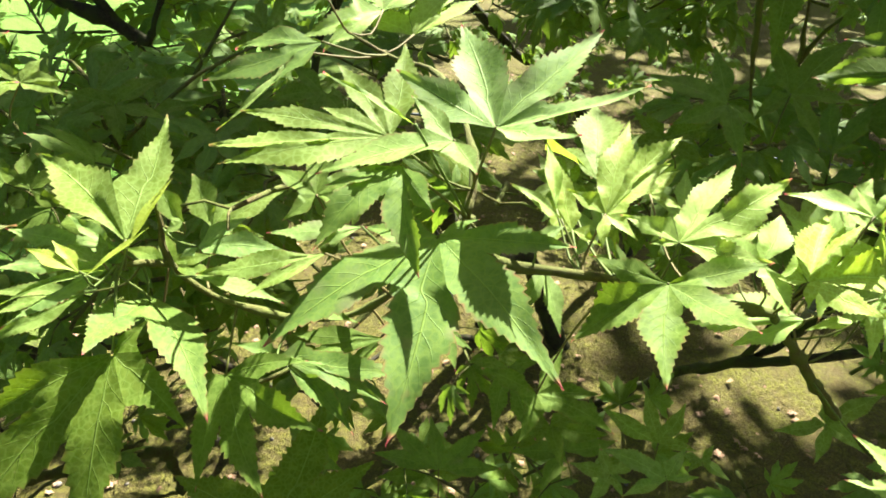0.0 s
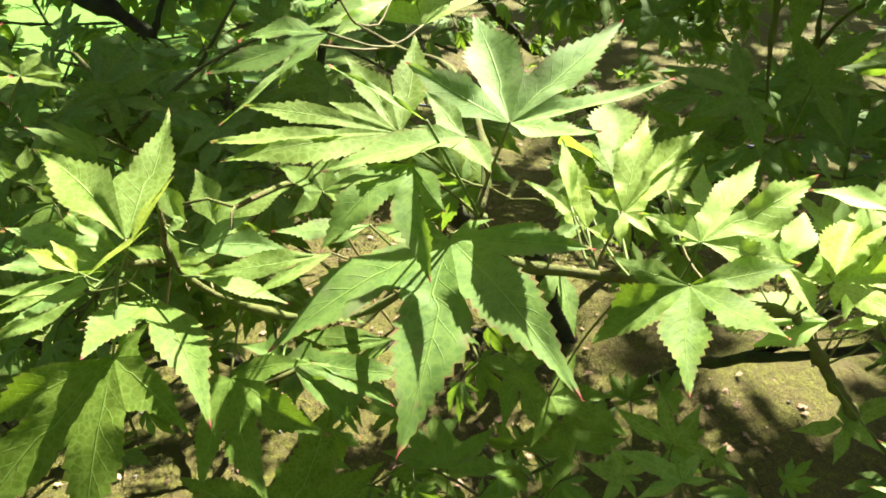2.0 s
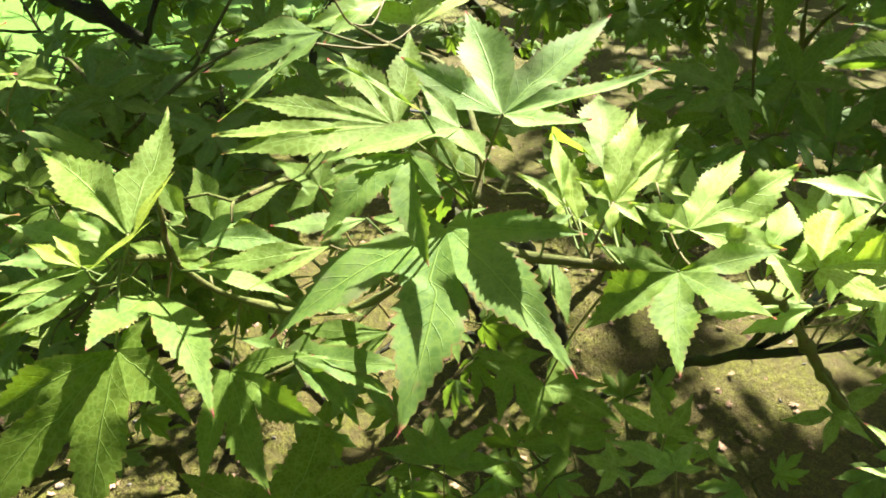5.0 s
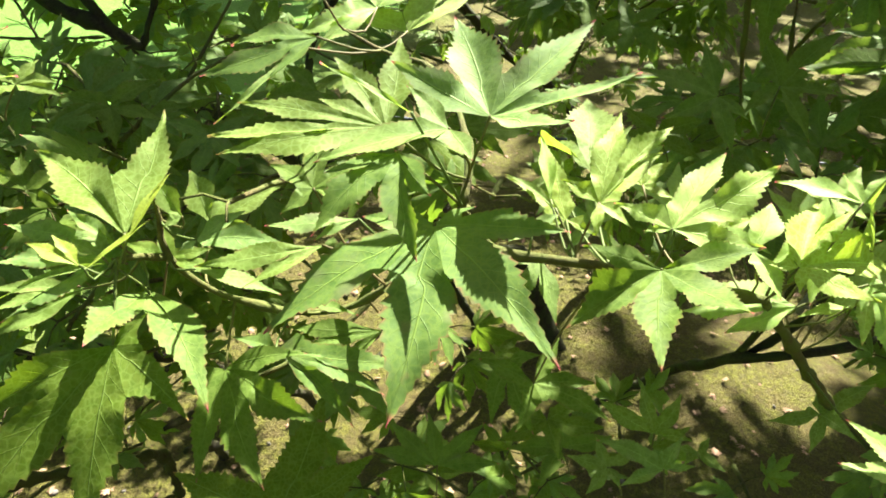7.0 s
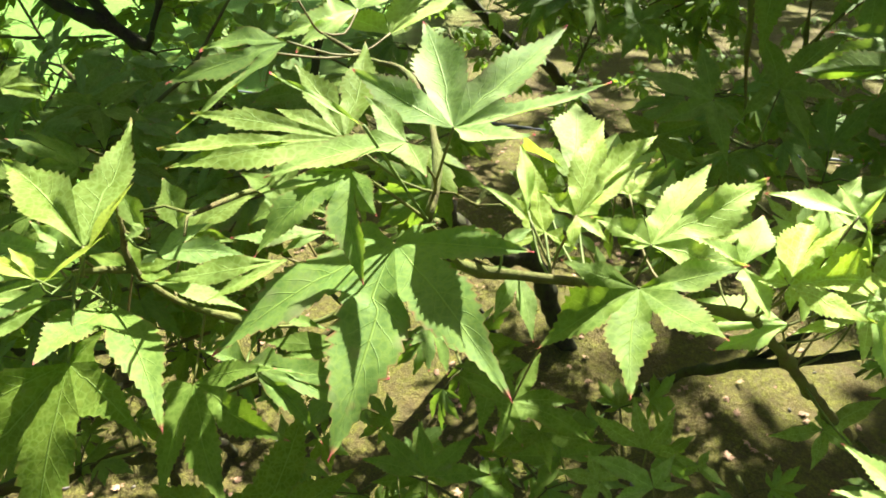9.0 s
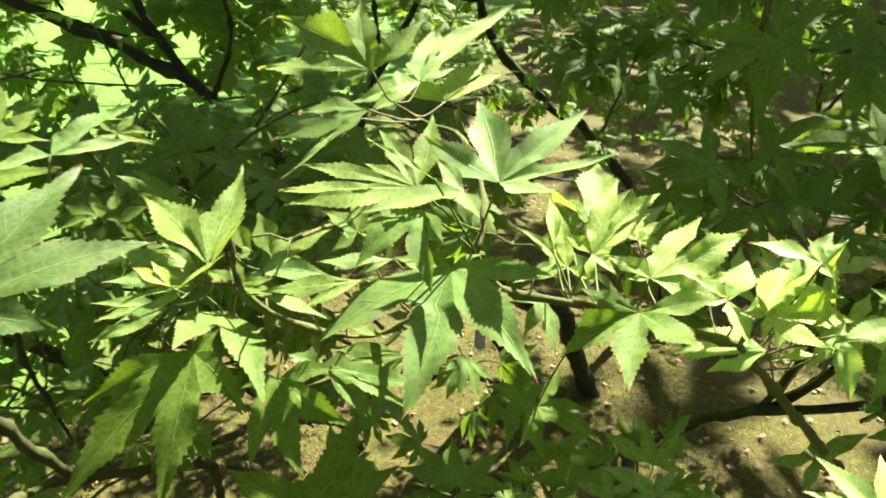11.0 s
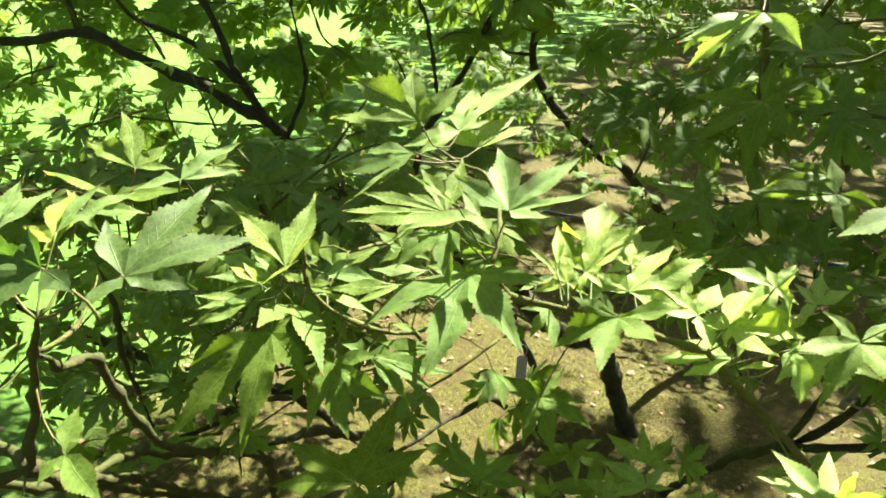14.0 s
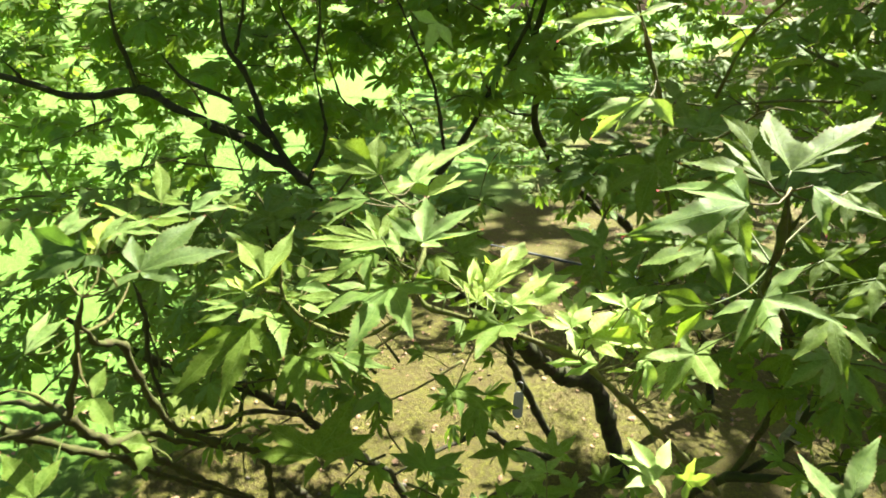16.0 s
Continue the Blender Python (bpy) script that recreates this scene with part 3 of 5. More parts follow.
def frame_of(n, ax):
    n, ax = Vector(n).normalized(), Vector(ax)
    ax = (ax - n * ax.dot(n)).normalized()
    ay = n.cross(ax)
    return Matrix((ax, ay, n)).transposed().to_4x4()


def petiole(parent, base, away):
    """The leaf's stalk, from the leaf to the nearest stem, or a short bent one."""
    near = min(STEM_AT, key=lambda q: (q - base).length)
    if 0.004 < (near - base).length < 0.075:
        end = near
    else:
        end = base + away * 0.012 + Vector((0, 0, -0.022))
    mid = (base + end) / 2 + Vector((0, 0, -0.004)) + away * 0.004
    line, rad = smooth_line([base + Vector((0, 0, 0.0003)), mid, end], [0.0005, 0.00055, 0.0007], 0.006)
    verts, faces = tube(line, rad, 6)
    inv = parent.matrix_basis.inverted()
    o = parent.parent.location if parent.parent else Vector()
    me = mesh_of("petiole", [inv @ (v - o) for v in verts], faces, PETIOLE)
    part("petiole", me, parent, "thin yellowish red-tinged stalk")


count = [0]


def leaf(base, n, ax, lobes, which="near", wide=0.168, fold=0.25, tone=None, web=0.31):
    """One leaf at its place: base, facing n, its longest lobe along ax; lobes: (degrees, millimetres, droop degrees)."""
    count[0] += 1
    rng = random.Random(count[0] * 7)
    lobes = [(a, l / 1000, *more) for a, l, *more in sorted(lobes)]
    mean = sum(lobe[0] for lobe in lobes) / len(lobes)
    verts, faces, uvs = leaf_shape(lobes, 17, (1.0, 0.6, 0.25), wide, fold, rng, web)
    ob = new("leaf", mesh_of("leaf", verts, faces, tone or LEAF, uvs))
    o = TREES[which]
    ob.parent = o
    m = frame_of(n, ax)
    ob.matrix_basis = Matrix.Translation(Vector(base) - o.location) @ m
    a = radians(mean + 180)
    away = m.to_3x3() @ Vector((math.cos(a), math.sin(a), 0))
    petiole(ob, Vector(base), away)
    return ob


leaf((0.0169, 0.2070, 1.0186), (-0.20, -0.39, 0.90), (-0.20, 0.91, 0.35), [(-142, 37.2, 23, 0.19), (-101, 50.2, 10, 0.11), (-60, 53.3, 5, 0.155), (0, 53.4, 4, 0.19), (45, 40.5, 18, 0.2)], wide=.165)
leaf((-0.0017, 0.1866, 0.9880), (-0.23, -0.33, 0.91), (-0.18, -0.91, -0.38), [(-98, 27.7, 0, 0.25), (-47, 65.7, 0, 0.185), (0, 71.4, 0, 0.165), (42, 68.1, 0, 0.15), (86, 45.4, 0, 0.2), (121, 15.3, 0)], wide=0.175, tone=LEAF_SHADED, web=0.36)
leaf((0.0028, 0.1934, 1.0192), (-0.02, -0.34, 0.94), (-0.97, -0.22, -0.10), [(-64, 22.1, 12), (0, 44.4, -5), (96, 20.5, 12)], wide=.19)
leaf((-0.0185, 0.2076, 1.0143), (0.09, -0.47, 0.88), (-0.98, -0.18, 0.01), [(-103, 45.3, 0), (-66, 37.7, 0), (-33, 26.4, 0), (-16, 51.0, 0), (0, 58.5, 0), (8, 56.2, 0)], wide=0.18)
leaf((-0.0130, 0.1811, 1.0162), (-0.08, -0.39, 0.92), (-0.65, -0.68, -0.35), [(-31, 23.4, 2), (0, 37.4, -5), (50, 37.1, -11), (66, 25.8, 13)], wide=.19, tone=LEAF_SHADED)
leaf((0.0824, 0.1976, 0.9631), (-0.15, -0.18, 0.97), (-0.24, -0.95, -0.21), [(-91, 29.1, 22), (-52, 41.9, -11), (0, 49.3, 4), (38, 45.3, 21), (101, 35.4, 13)], wide=.2, tone=LEAF_SHADED)
leaf((0.0873, 0.2081, 0.9745), (-0.10, -0.48, 0.87), (0.86, 0.39, 0.32), [(-47, 33.2, 0), (0, 52.7, 0), (22, 43.3, 0), (117, 23.9, 0), (151, 10.8, 0)], tone=FRESH_LIT, wide=0.19)
leaf((0.0636, 0.2267, 0.9756), (-0.08, -0.50, 0.86), (0.69, 0.60, 0.41), [(-147, 15.7, 0), (-94, 16.5, 0), (-7, 36.7, 0), (0, 50.6, 0), (26, 47.9, 0), (93, 18.8, 0)], wide=0.18, tone=FRESH_LIT)
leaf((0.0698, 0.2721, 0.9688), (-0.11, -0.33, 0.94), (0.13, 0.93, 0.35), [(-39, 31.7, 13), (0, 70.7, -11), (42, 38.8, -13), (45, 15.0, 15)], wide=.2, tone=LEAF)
leaf((0.1327, 0.2303, 0.9516), (-0.05, -0.43, 0.90), (0.49, 0.77, 0.40), [(0, 28.6, 0), (78, 21.0, 0), (106, 28.0, 0), (221, 24.8, 0)], wide=0.26, tone=FRESH_LIT)
leaf((0.1468, 0.2186, 0.9506), (-0.04, -0.41, 0.91), (0.98, 0.14, 0.11), [(-111, 11.6, -11), (-45, 31.4, 4), (0, 51.5, -17), (31, 35.2, 14), (50, 44.0, -7), (155, 11.4, -7)], wide=.22, tone=FRESH_LIT)
leaf((0.1723, 0.2315, 0.9738), (0.04, -0.42, 0.90), (0.98, 0.21, 0.06), [(0, 51.8, -61), (30, 18.5, 17), (94, 15.2, 5), (139, 33.7, -12)], wide=.2, tone=FRESH_LIT)
leaf((-0.1204, 0.2124, 0.9689), (0.08, -0.39, 0.92), (-0.75, 0.58, 0.32), [(-50, 62.9, 5, 0.125), (0, 67.8, -4, 0.165)], wide=.2, web=0.42)
leaf((-0.1193, 0.2152, 0.9404), (0.17, -0.04, 0.98), (0.59, -0.80, -0.13), [(-42, 47.3, 13), (0, 67.2, -5)], tone=LEAF_SHADED)
leaf((-0.1206, 0.1835, 0.9376), (0.12, -0.66, 0.74), (-0.52, -0.68, -0.52), [(-26, 51.1, 0), (0, 81.3, 0), (32, 72.6, 0), (80, 40.0, 0), (171, 17.0, 0)], wide=0.158, tone=LEAF_SHADED, web=0.39)
leaf((-0.0943, 0.2150, 0.8982), (-0.20, -0.51, 0.84), (0.43, -0.81, -0.39), [(-102, 21.9, 0), (-32, 48.7, 0), (0, 57.3, 0), (36, 54.1, 0), (71, 38.7, 0)], wide=0.168, tone=LEAF_SHADED, web=0.39)
leaf((-0.0335, 0.3580, 1.0227), (-0.10, -0.45, 0.89), (0.62, 0.67, 0.41), [(-24, 24.7, 0), (0, 96.4, 0), (32, 57.3, 0), (150, 45.4, 0), (173, 40.5, 0)], tone=FRESH_LIT, wide=0.19)
leaf((-0.0573, 0.3236, 1.0370), (-0.06, -0.63, 0.78), (-0.84, 0.45, 0.30), [(-94, 45.8, 0), (-43, 53.2, 0), (0, 75.5, 0), (31, 68.8, 0), (46, 20.8, 0)], wide=0.2)
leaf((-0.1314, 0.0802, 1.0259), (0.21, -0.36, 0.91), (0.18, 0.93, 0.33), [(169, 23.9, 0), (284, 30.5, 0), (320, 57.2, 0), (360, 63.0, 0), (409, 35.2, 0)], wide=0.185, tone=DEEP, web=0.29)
leaf((0.2262, 0.2320, 0.9428), (-0.13, -0.41, 0.90), (0.24, -0.90, -0.37), [(-150, 26.3, 11), (-87, 45.5, 6), (-51, 47.3, -21), (0, 53.4, 24), (111, 24.7, 7)])
leaf((0.2053, 0.1708, 0.8699), (0.08, -0.34, 0.94), (-0.55, 0.77, 0.33), [(-48, 38.6, 0), (0, 41.8, -6), (36, 39.1, -3), (90, 29.7, 9), (169, 16.9, -11)], tone=FRESH_LIT)
leaf((0.2321, 0.2079, 0.8441), (-0.52, -0.64, 0.56), (0.83, -0.21, 0.52), [(-97, 20.6, 12), (0, 32.8, 26), (45, 22.3, 24), (137, 12.0, 17)], tone=FRESH_LIT)
leaf((0.1556, 0.2249, 0.9263), (-0.43, -0.25, 0.87), (-0.87, 0.37, -0.32), [(-23, 41.9, -4), (0, 49.1, -1), (16, 31.7, -12)], wide=.22, tone=FRESH_LIT)
leaf((0.1908, 0.2345, 0.9313), (-0.07, -0.58, 0.81), (0.07, -0.81, -0.58), [(-28, 14.2, -2), (0, 33.0, -6), (134, 10.4, 3)], wide=.24, tone=FRESH_LIT)
leaf((-0.0825, 0.2135, 0.7969), (0.02, -0.46, 0.89), (0.26, 0.86, 0.44), [(-167, 29.8, -4), (-40, 59.2, -1), (0, 70.6, 5), (84, 63.8, 1), (116, 61.4, 1)], wide=.2, tone=LEAF_SHADED)
leaf((0.0436, 0.2193, 0.8862), (0.00, -0.50, 0.87), (0.89, -0.39, -0.23), [(-177, 27.4, 4), (-86, 23.9, -5), (0, 38.1, -2), (27, 29.0, 0), (86, 26.4, 5)], tone=LEAF_SHADED)
leaf((0.1512, 0.3420, 0.9811), (-0.05, -0.53, 0.84), (-0.89, 0.41, 0.21), [(-59, 37.4, 6), (0, 45.6, 0), (46, 32.9, -6), (121, 37.4, -6), (158, 21.9, -2)], tone=LEAF_SHADED)
leaf((0.1931, 0.3602, 0.9811), (-0.13, -0.55, 0.83), (0.79, 0.45, 0.42), [(-114, 37.8, -4), (-54, 34.3, 0), (0, 49.4, 10), (62, 39.4, 4), (178, 28.8, -3)], tone=LEAF_SHADED)
leaf((0.1927, 0.3994, 1.0484), (-0.16, -0.64, 0.75), (-0.24, -0.72, -0.66), [(-84, 50.8, 2), (-42, 59.8, -7), (0, 63.1, -16), (47, 49.7, 1), (131, 46.3, 2), (176, 41.1, 9)], tone=LEAF_SHADED)
leaf((0.2152, 0.3050, 1.0209), (-0.15, -0.50, 0.86), (-0.97, -0.12, -0.23), [(-31, 30.7, 1), (0, 45.7, -3), (43, 31.8, -7)], tone=LEAF_SHADED)
leaf((-0.2267, 0.2342, 1.0183), (0.05, -0.42, 0.90), (-0.89, 0.39, 0.24), [(-139, 24.5, -7), (-89, 26.8, 3), (-30, 56.3, 7), (0, 57.0, -7)], wide=.17)
leaf((-0.1692, 0.1917, 1.0286), (0.02, -0.39, 0.92), (0.54, 0.78, 0.31), [(-31, 35.1, -5), (-2, 20.1, 5), (0, 42.1, 1), (151, 27.8, 0)], wide=.17)
leaf((-0.1994, 0.1481, 1.0230), (0.17, -0.46, 0.87), (0.95, 0.30, -0.04), [(-135, 19.9, -1), (-52, 15.6, -7), (0, 31.5, -3), (29, 27.7, 1), (129, 18.2, 6)])
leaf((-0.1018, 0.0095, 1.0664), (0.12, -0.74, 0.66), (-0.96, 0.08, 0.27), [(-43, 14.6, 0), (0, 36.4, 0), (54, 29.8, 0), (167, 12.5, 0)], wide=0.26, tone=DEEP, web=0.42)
leaf((-0.1703, 0.0927, 1.0322), (0.16, -0.48, 0.86), (-0.15, 0.85, 0.50), [(0, 27.0, 5), (68, 17.6, 6), (143, 6.7, 0)], wide=.26, tone=GOLD)
leaf((-0.2093, 0.0582, 0.9667), (0.13, -0.46, 0.88), (-0.15, 0.87, 0.48), [(-39, 22.2, 0), (-25, 34.4, 0), (0, 35.4, 0)], wide=0.13)
leaf((0.2336, 0.1119, 1.1128), (-0.10, -0.45, 0.89), (0.71, 0.59, 0.38), [(-32, 25.0, 0), (-14, 43.7, 0), (0, 68.3, 0), (52, 53.2, 0)], wide=0.15, tone=LEAF_SHADED)
leaf((0.2115, 0.0832, 1.1013), (-0.28, -0.26, 0.92), (-0.64, 0.77, 0.02), [(-27, 50.0, -5), (0, 67.2, -11), (62, 61.6, 1), (95, 20.3, -12)], wide=0.15, tone=LEAF_SHADED)
leaf((0.2032, 0.0932, 1.0420), (-0.72, -0.29, 0.63), (-0.52, 0.83, -0.21), [(0, 45.9, -3), (35, 43.3, -5), (61, 30.4, -15)], wide=0.15, tone=LEAF_SHADED)
leaf((0.2366, 0.1264, 1.0367), (-0.14, -0.41, 0.90), (0.08, -0.91, -0.41), [(-67, 31.9, -4), (-31, 43.9, -12), (0, 46.2, 14), (64, 43.2, -6), (126, 37.5, 7)], wide=0.15, tone=LEAF_SHADED)
leaf((0.2422, 0.1015, 1.1083), (-0.02, -0.50, 0.86), (0.84, -0.48, -0.25), [(-51, 29.5, -8), (0, 33.4, 1), (9, 12.7, 2)], wide=0.15)
leaf((-0.0467, 0.2197, 0.9594), (0.01, -0.38, 0.93), (-0.97, -0.24, -0.08), [(0, 49.4, 3), (19, 35.0, -3)], wide=.13)
leaf((-0.0960, 0.2180, 0.9626), (0.04, -0.41, 0.91), (1.00, 0.06, -0.02), [(-140, 7.9, -2), (0, 34.0, -5), (37, 22.7, 3)], wide=.2)
leaf((-0.0339, 0.2359, 0.9627), (0.00, -0.39, 0.92), (-0.99, -0.13, -0.05), [(0, 38.4, 3), (23, 20.5, -4)])
leaf((-0.1269, 0.2061, 0.9593), (0.06, -0.31, 0.95), (-0.85, -0.51, -0.11), [(0, 38.2, 1)], wide=.05, fold=0.7)
leaf((-0.1298, 0.2152, 0.9553), (0.08, -0.37, 0.92), (-0.71, -0.67, -0.21), [(-33, 42.7, 6), (-2, 20.3, -2), (0, 43.6, -1)])
leaf((-0.0531, 0.2843, 1.0252), (-0.12, -0.40, 0.91), (-0.93, -0.28, -0.25), [(-21, 38.5, 0), (0, 52.0, 0), (32, 30.5, 0)], tone=LEAF_SHADED, wide=0.2)
leaf((0.2469, 0.2999, 0.7852), (-0.17, -0.45, 0.88), (0.90, 0.29, 0.32), [(-142, 27.4, -4), (-71, 26.2, 1), (0, 41.7, 5), (50, 20.3, 4), (160, 33.2, -3)])
leaf((0.1243, 0.2391, 0.8044), (-0.12, -0.43, 0.90), (-0.89, 0.45, 0.10), [(-150, 18.0, 3), (-102, 22.8, 5), (0, 38.6, 1), (45, 26.5, -2)])
leaf((0.1276, 0.2670, 0.8020), (-0.09, -0.46, 0.89), (-0.80, 0.56, 0.20), [(-158, 21.9, 3), (-93, 30.7, 5), (-48, 32.0, 3), (0, 37.4, 0)])
leaf((0.0446, 0.2389, 0.9418), (-0.05, -0.52, 0.85), (0.16, -0.85, -0.51), [(-94, 19.0, -1), (-36, 24.8, -4), (0, 31.2, -4)])
leaf((-0.1066, 0.2617, 0.9463), (-0.01, -0.47, 0.88), (-0.45, 0.79, 0.42), [(-62, 16.6, 2), (0, 32.9, 2)], wide=.28)
leaf((-0.0089, 0.1860, 1.0271), (0.14, -0.42, 0.90), (-0.86, 0.39, 0.32), [(0, 33.3, 2)], wide=.06, fold=0.7)
leaf((-0.0978, 0.2155, 0.9503), (0.15, -0.38, 0.91), (0.97, -0.14, -0.22), [(0, 36.3, -2)], wide=.14)
leaf((-0.0266, 0.2371, 0.9021), (0.02, -0.42, 0.91), (-1.00, 0.00, 0.02), [(0, 44.7, 3), (16, 39.2, 1), (45, 24.0, -5)], wide=.14, tone=LEAF_SHADED)
leaf((-0.0575, 0.2254, 0.9268), (0.10, -0.36, 0.93), (0.98, -0.14, -0.16), [(0, 23.1, -1)], wide=.15, tone=LEAF_SHADED)
leaf((-0.1582, 0.2353, 0.9264), (0.11, -0.36, 0.93), (-0.79, -0.59, -0.14), [(-28, 39.3, 6), (-12, 37.0, 2), (0, 42.0, -4)], wide=.13)
leaf((-0.1352, 0.2019, 0.9609), (0.20, -0.46, 0.86), (-0.93, 0.19, 0.32), [(-24, 16.8, 4), (0, 21.3, 3)], wide=.22, tone=GOLD)
leaf((-0.1293, 0.2084, 0.9608), (0.17, -0.51, 0.85), (-0.90, 0.27, 0.34), [(-48, 12.7, 4), (0, 15.5, 4)], wide=.2)
leaf((-0.1311, 0.1982, 0.9617), (-0.03, -0.39, 0.92), (0.63, 0.71, 0.32), [(0, 29.5, 1)], wide=.07, fold=0.7, tone=GOLD)
leaf((-0.1189, 0.2091, 0.9667), (-0.05, -0.48, 0.88), (0.33, 0.82, 0.47), [(0, 33.9, 2)], wide=.06, fold=0.7, tone=GOLD)
leaf((-0.1045, 0.2293, 0.9669), (0.11, -0.51, 0.85), (-0.63, 0.63, 0.46), [(0, 21.1, 6), (91, 8.7, -1)], wide=.26)
leaf((-0.1070, 0.2681, 0.9401), (0.06, -0.44, 0.90), (0.77, 0.59, 0.24), [(-41, 22.4, -5), (0, 39.7, 4)])
leaf((0.0546, 0.2418, 0.9594), (-0.02, -0.50, 0.86), (-0.20, 0.85, 0.49), [(-133, 14.8, 0), (0, 41.9, 7), (38, 33.7, 3), (95, 25.2, -5)], wide=.12, tone=FRESH_LIT)
leaf((0.1859, 0.2337, 0.9198), (-0.14, -0.36, 0.92), (-0.98, -0.07, -0.18), [(0, 24.0, -2)], wide=.16, tone=FRESH_LIT)
leaf((-0.1706, 0.0944, 1.0362), (-0.00, -0.43, 0.90), (0.59, 0.72, 0.35), [(0, 35.8, -2), (22, 30.0, 4)], wide=.12)
leaf((-0.1941, 0.0870, 1.0373), (0.04, -0.47, 0.88), (0.43, 0.80, 0.41), [(0, 30.7, -1), (31, 29.0, 5)], wide=.22)
leaf((-0.0004, 0.3113, 0.7219), (0.03, -0.48, 0.88), (-0.75, 0.57, 0.33), [(-137, 44.8, 1), (-98, 45.9, 4), (-38, 39.3, 5), (0, 49.4, 4), (29, 48.7, 2)], wide=.16, tone=LEAF_SHADED)
leaf((-0.0729, 0.2234, 0.9019), (0.12, -0.42, 0.90), (0.99, 0.00, -0.13), [(-38, 48.8, -6), (-17, 52.5, -2), (0, 62.7, 2), (170, 23.3, 2)], wide=.13, tone=LEAF_SHADED)
leaf((0.1781, 0.3946, 1.1122), (-0.20, -0.59, 0.78), (-0.80, -0.36, -0.48), [(-13, 63.0, 2), (0, 64.5, -10), (13, 46.5, -9), (85, 43.9, -4)], wide=.2, tone=FRESH_LIT)
leaf((-0.2062, 0.1808, 1.0188), (0.18, -0.39, 0.90), (-0.98, 0.05, 0.21), [(-148, 39.7, 2), (-1, 17.8, 5), (0, 43.1, 5)], wide=.2, tone=LEAF_SHADED)
leaf((0.0453, 0.3324, 0.8000), (-0.03, -0.47, 0.88), (0.31, -0.84, -0.44), [(-115, 28.6, 1), (-33, 44.2, -4), (0, 51.0, -3), (81, 24.9, 2)], wide=.2, tone=LEAF_SHADED)
leaf((0.1077, 0.3876, 0.6549), (-0.07, -0.45, 0.89), (-1.00, 0.03, -0.07), [(-169, 45.7, 2), (-102, 38.5, 4), (0, 48.3, 0), (55, 40.6, -2)], wide=.2, tone=LEAF_SHADED)
leaf((-0.0492, 0.3051, 0.8155), (0.06, -0.47, 0.88), (-0.55, -0.75, -0.37), [(-79, 21.5, 2), (0, 44.1, -3), (68, 33.1, -3)], wide=.2, tone=LEAF_SHADED)
leaf((-0.0956, 0.3200, 0.7279), (0.06, -0.46, 0.89), (-0.50, -0.78, -0.37), [(-129, 33.8, 4), (0, 38.0, 0), (51, 32.1, -2), (97, 31.7, -2)], wide=.2, tone=LEAF_SHADED)
leaf((0.2872, 0.1661, 1.0140), (-0.10, -0.54, 0.84), (0.09, -0.84, -0.53), [(-42, 39.8, -5), (0, 47.3, -5), (34, 36.5, -2), (110, 41.9, 4)], wide=0.15, tone=LEAF_SHADED)
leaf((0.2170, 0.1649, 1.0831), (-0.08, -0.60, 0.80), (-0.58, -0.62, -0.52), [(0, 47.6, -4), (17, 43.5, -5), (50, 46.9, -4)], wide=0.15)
leaf((0.2146, 0.1854, 1.0433), (-0.07, -0.55, 0.84), (-0.93, -0.27, -0.25), [(0, 46.3, -2), (24, 40.7, -4), (87, 35.8, -6)], wide=.2, tone=LEAF_SHADED)
leaf((0.2586, 0.0167, 0.9875), (-0.10, -0.50, 0.86), (0.44, 0.75, 0.49), [(0, 39.9, 6), (62, 30.0, 2), (118, 10.7, -3)], wide=0.15)
leaf((0.1552, 0.2547, 1.1832), (-0.04, -0.49, 0.87), (-0.87, -0.41, -0.27), [(-60, 32.5, 5), (-19, 59.7, 1), (0, 60.5, -2), (28, 35.4, -9), (173, 33.9, 2)], wide=.13, tone=FRESH_LIT)
leaf((-0.0810, 0.6275, 1.1654), (0.04, -0.72, 0.69), (-0.22, -0.68, -0.69), [(-101, 43.2, -2), (0, 52.4, -10), (49, 44.6, -10)], wide=.2, tone=FRESH_LIT)
leaf((-0.2381, 0.0649, 0.8372), (0.21, -0.43, 0.88), (-0.85, 0.36, 0.38), [(-63, 33.8, 2), (0, 49.3, 5), (37, 36.2, 4)], wide=.22, tone=LEAF_SHADED)
leaf((-0.1792, 0.0755, 0.9284), (0.15, -0.48, 0.86), (0.82, -0.43, -0.38), [(-72, 17.7, 1), (0, 30.8, -7), (133, 24.2, 3)], wide=.25, tone=LEAF_SHADED)
leaf((-0.1422, 0.0799, 0.8933), (0.16, -0.45, 0.88), (-0.97, -0.25, 0.05), [(0, 21.3, 4), (83, 20.7, -4)], wide=.35)
leaf((0.1642, 0.2405, 0.9516), (-0.03, -0.53, 0.85), (-0.27, -0.81, -0.52), [(-45, 26.3, -2), (0, 31.2, -6), (66, 29.1, -4), (103, 27.9, 0), (172, 23.3, 6)], wide=.24, tone=FRESH_LIT)
leaf((0.1836, 0.2643, 0.9581), (-0.02, -0.54, 0.84), (-0.93, 0.32, 0.18), [(-109, 22.7, 5), (0, 24.7, 2), (92, 22.5, -6), (163, 17.5, -3)], wide=.22, tone=FRESH_LIT)
leaf((0.2249, 0.2799, 0.9091), (-0.08, -0.52, 0.85), (0.87, -0.45, -0.20), [(-106, 40.8, -4), (-79, 41.2, -6), (0, 42.6, -3), (36, 27.0, 1), (81, 25.6, 5)], wide=.2, tone=FRESH_LIT)
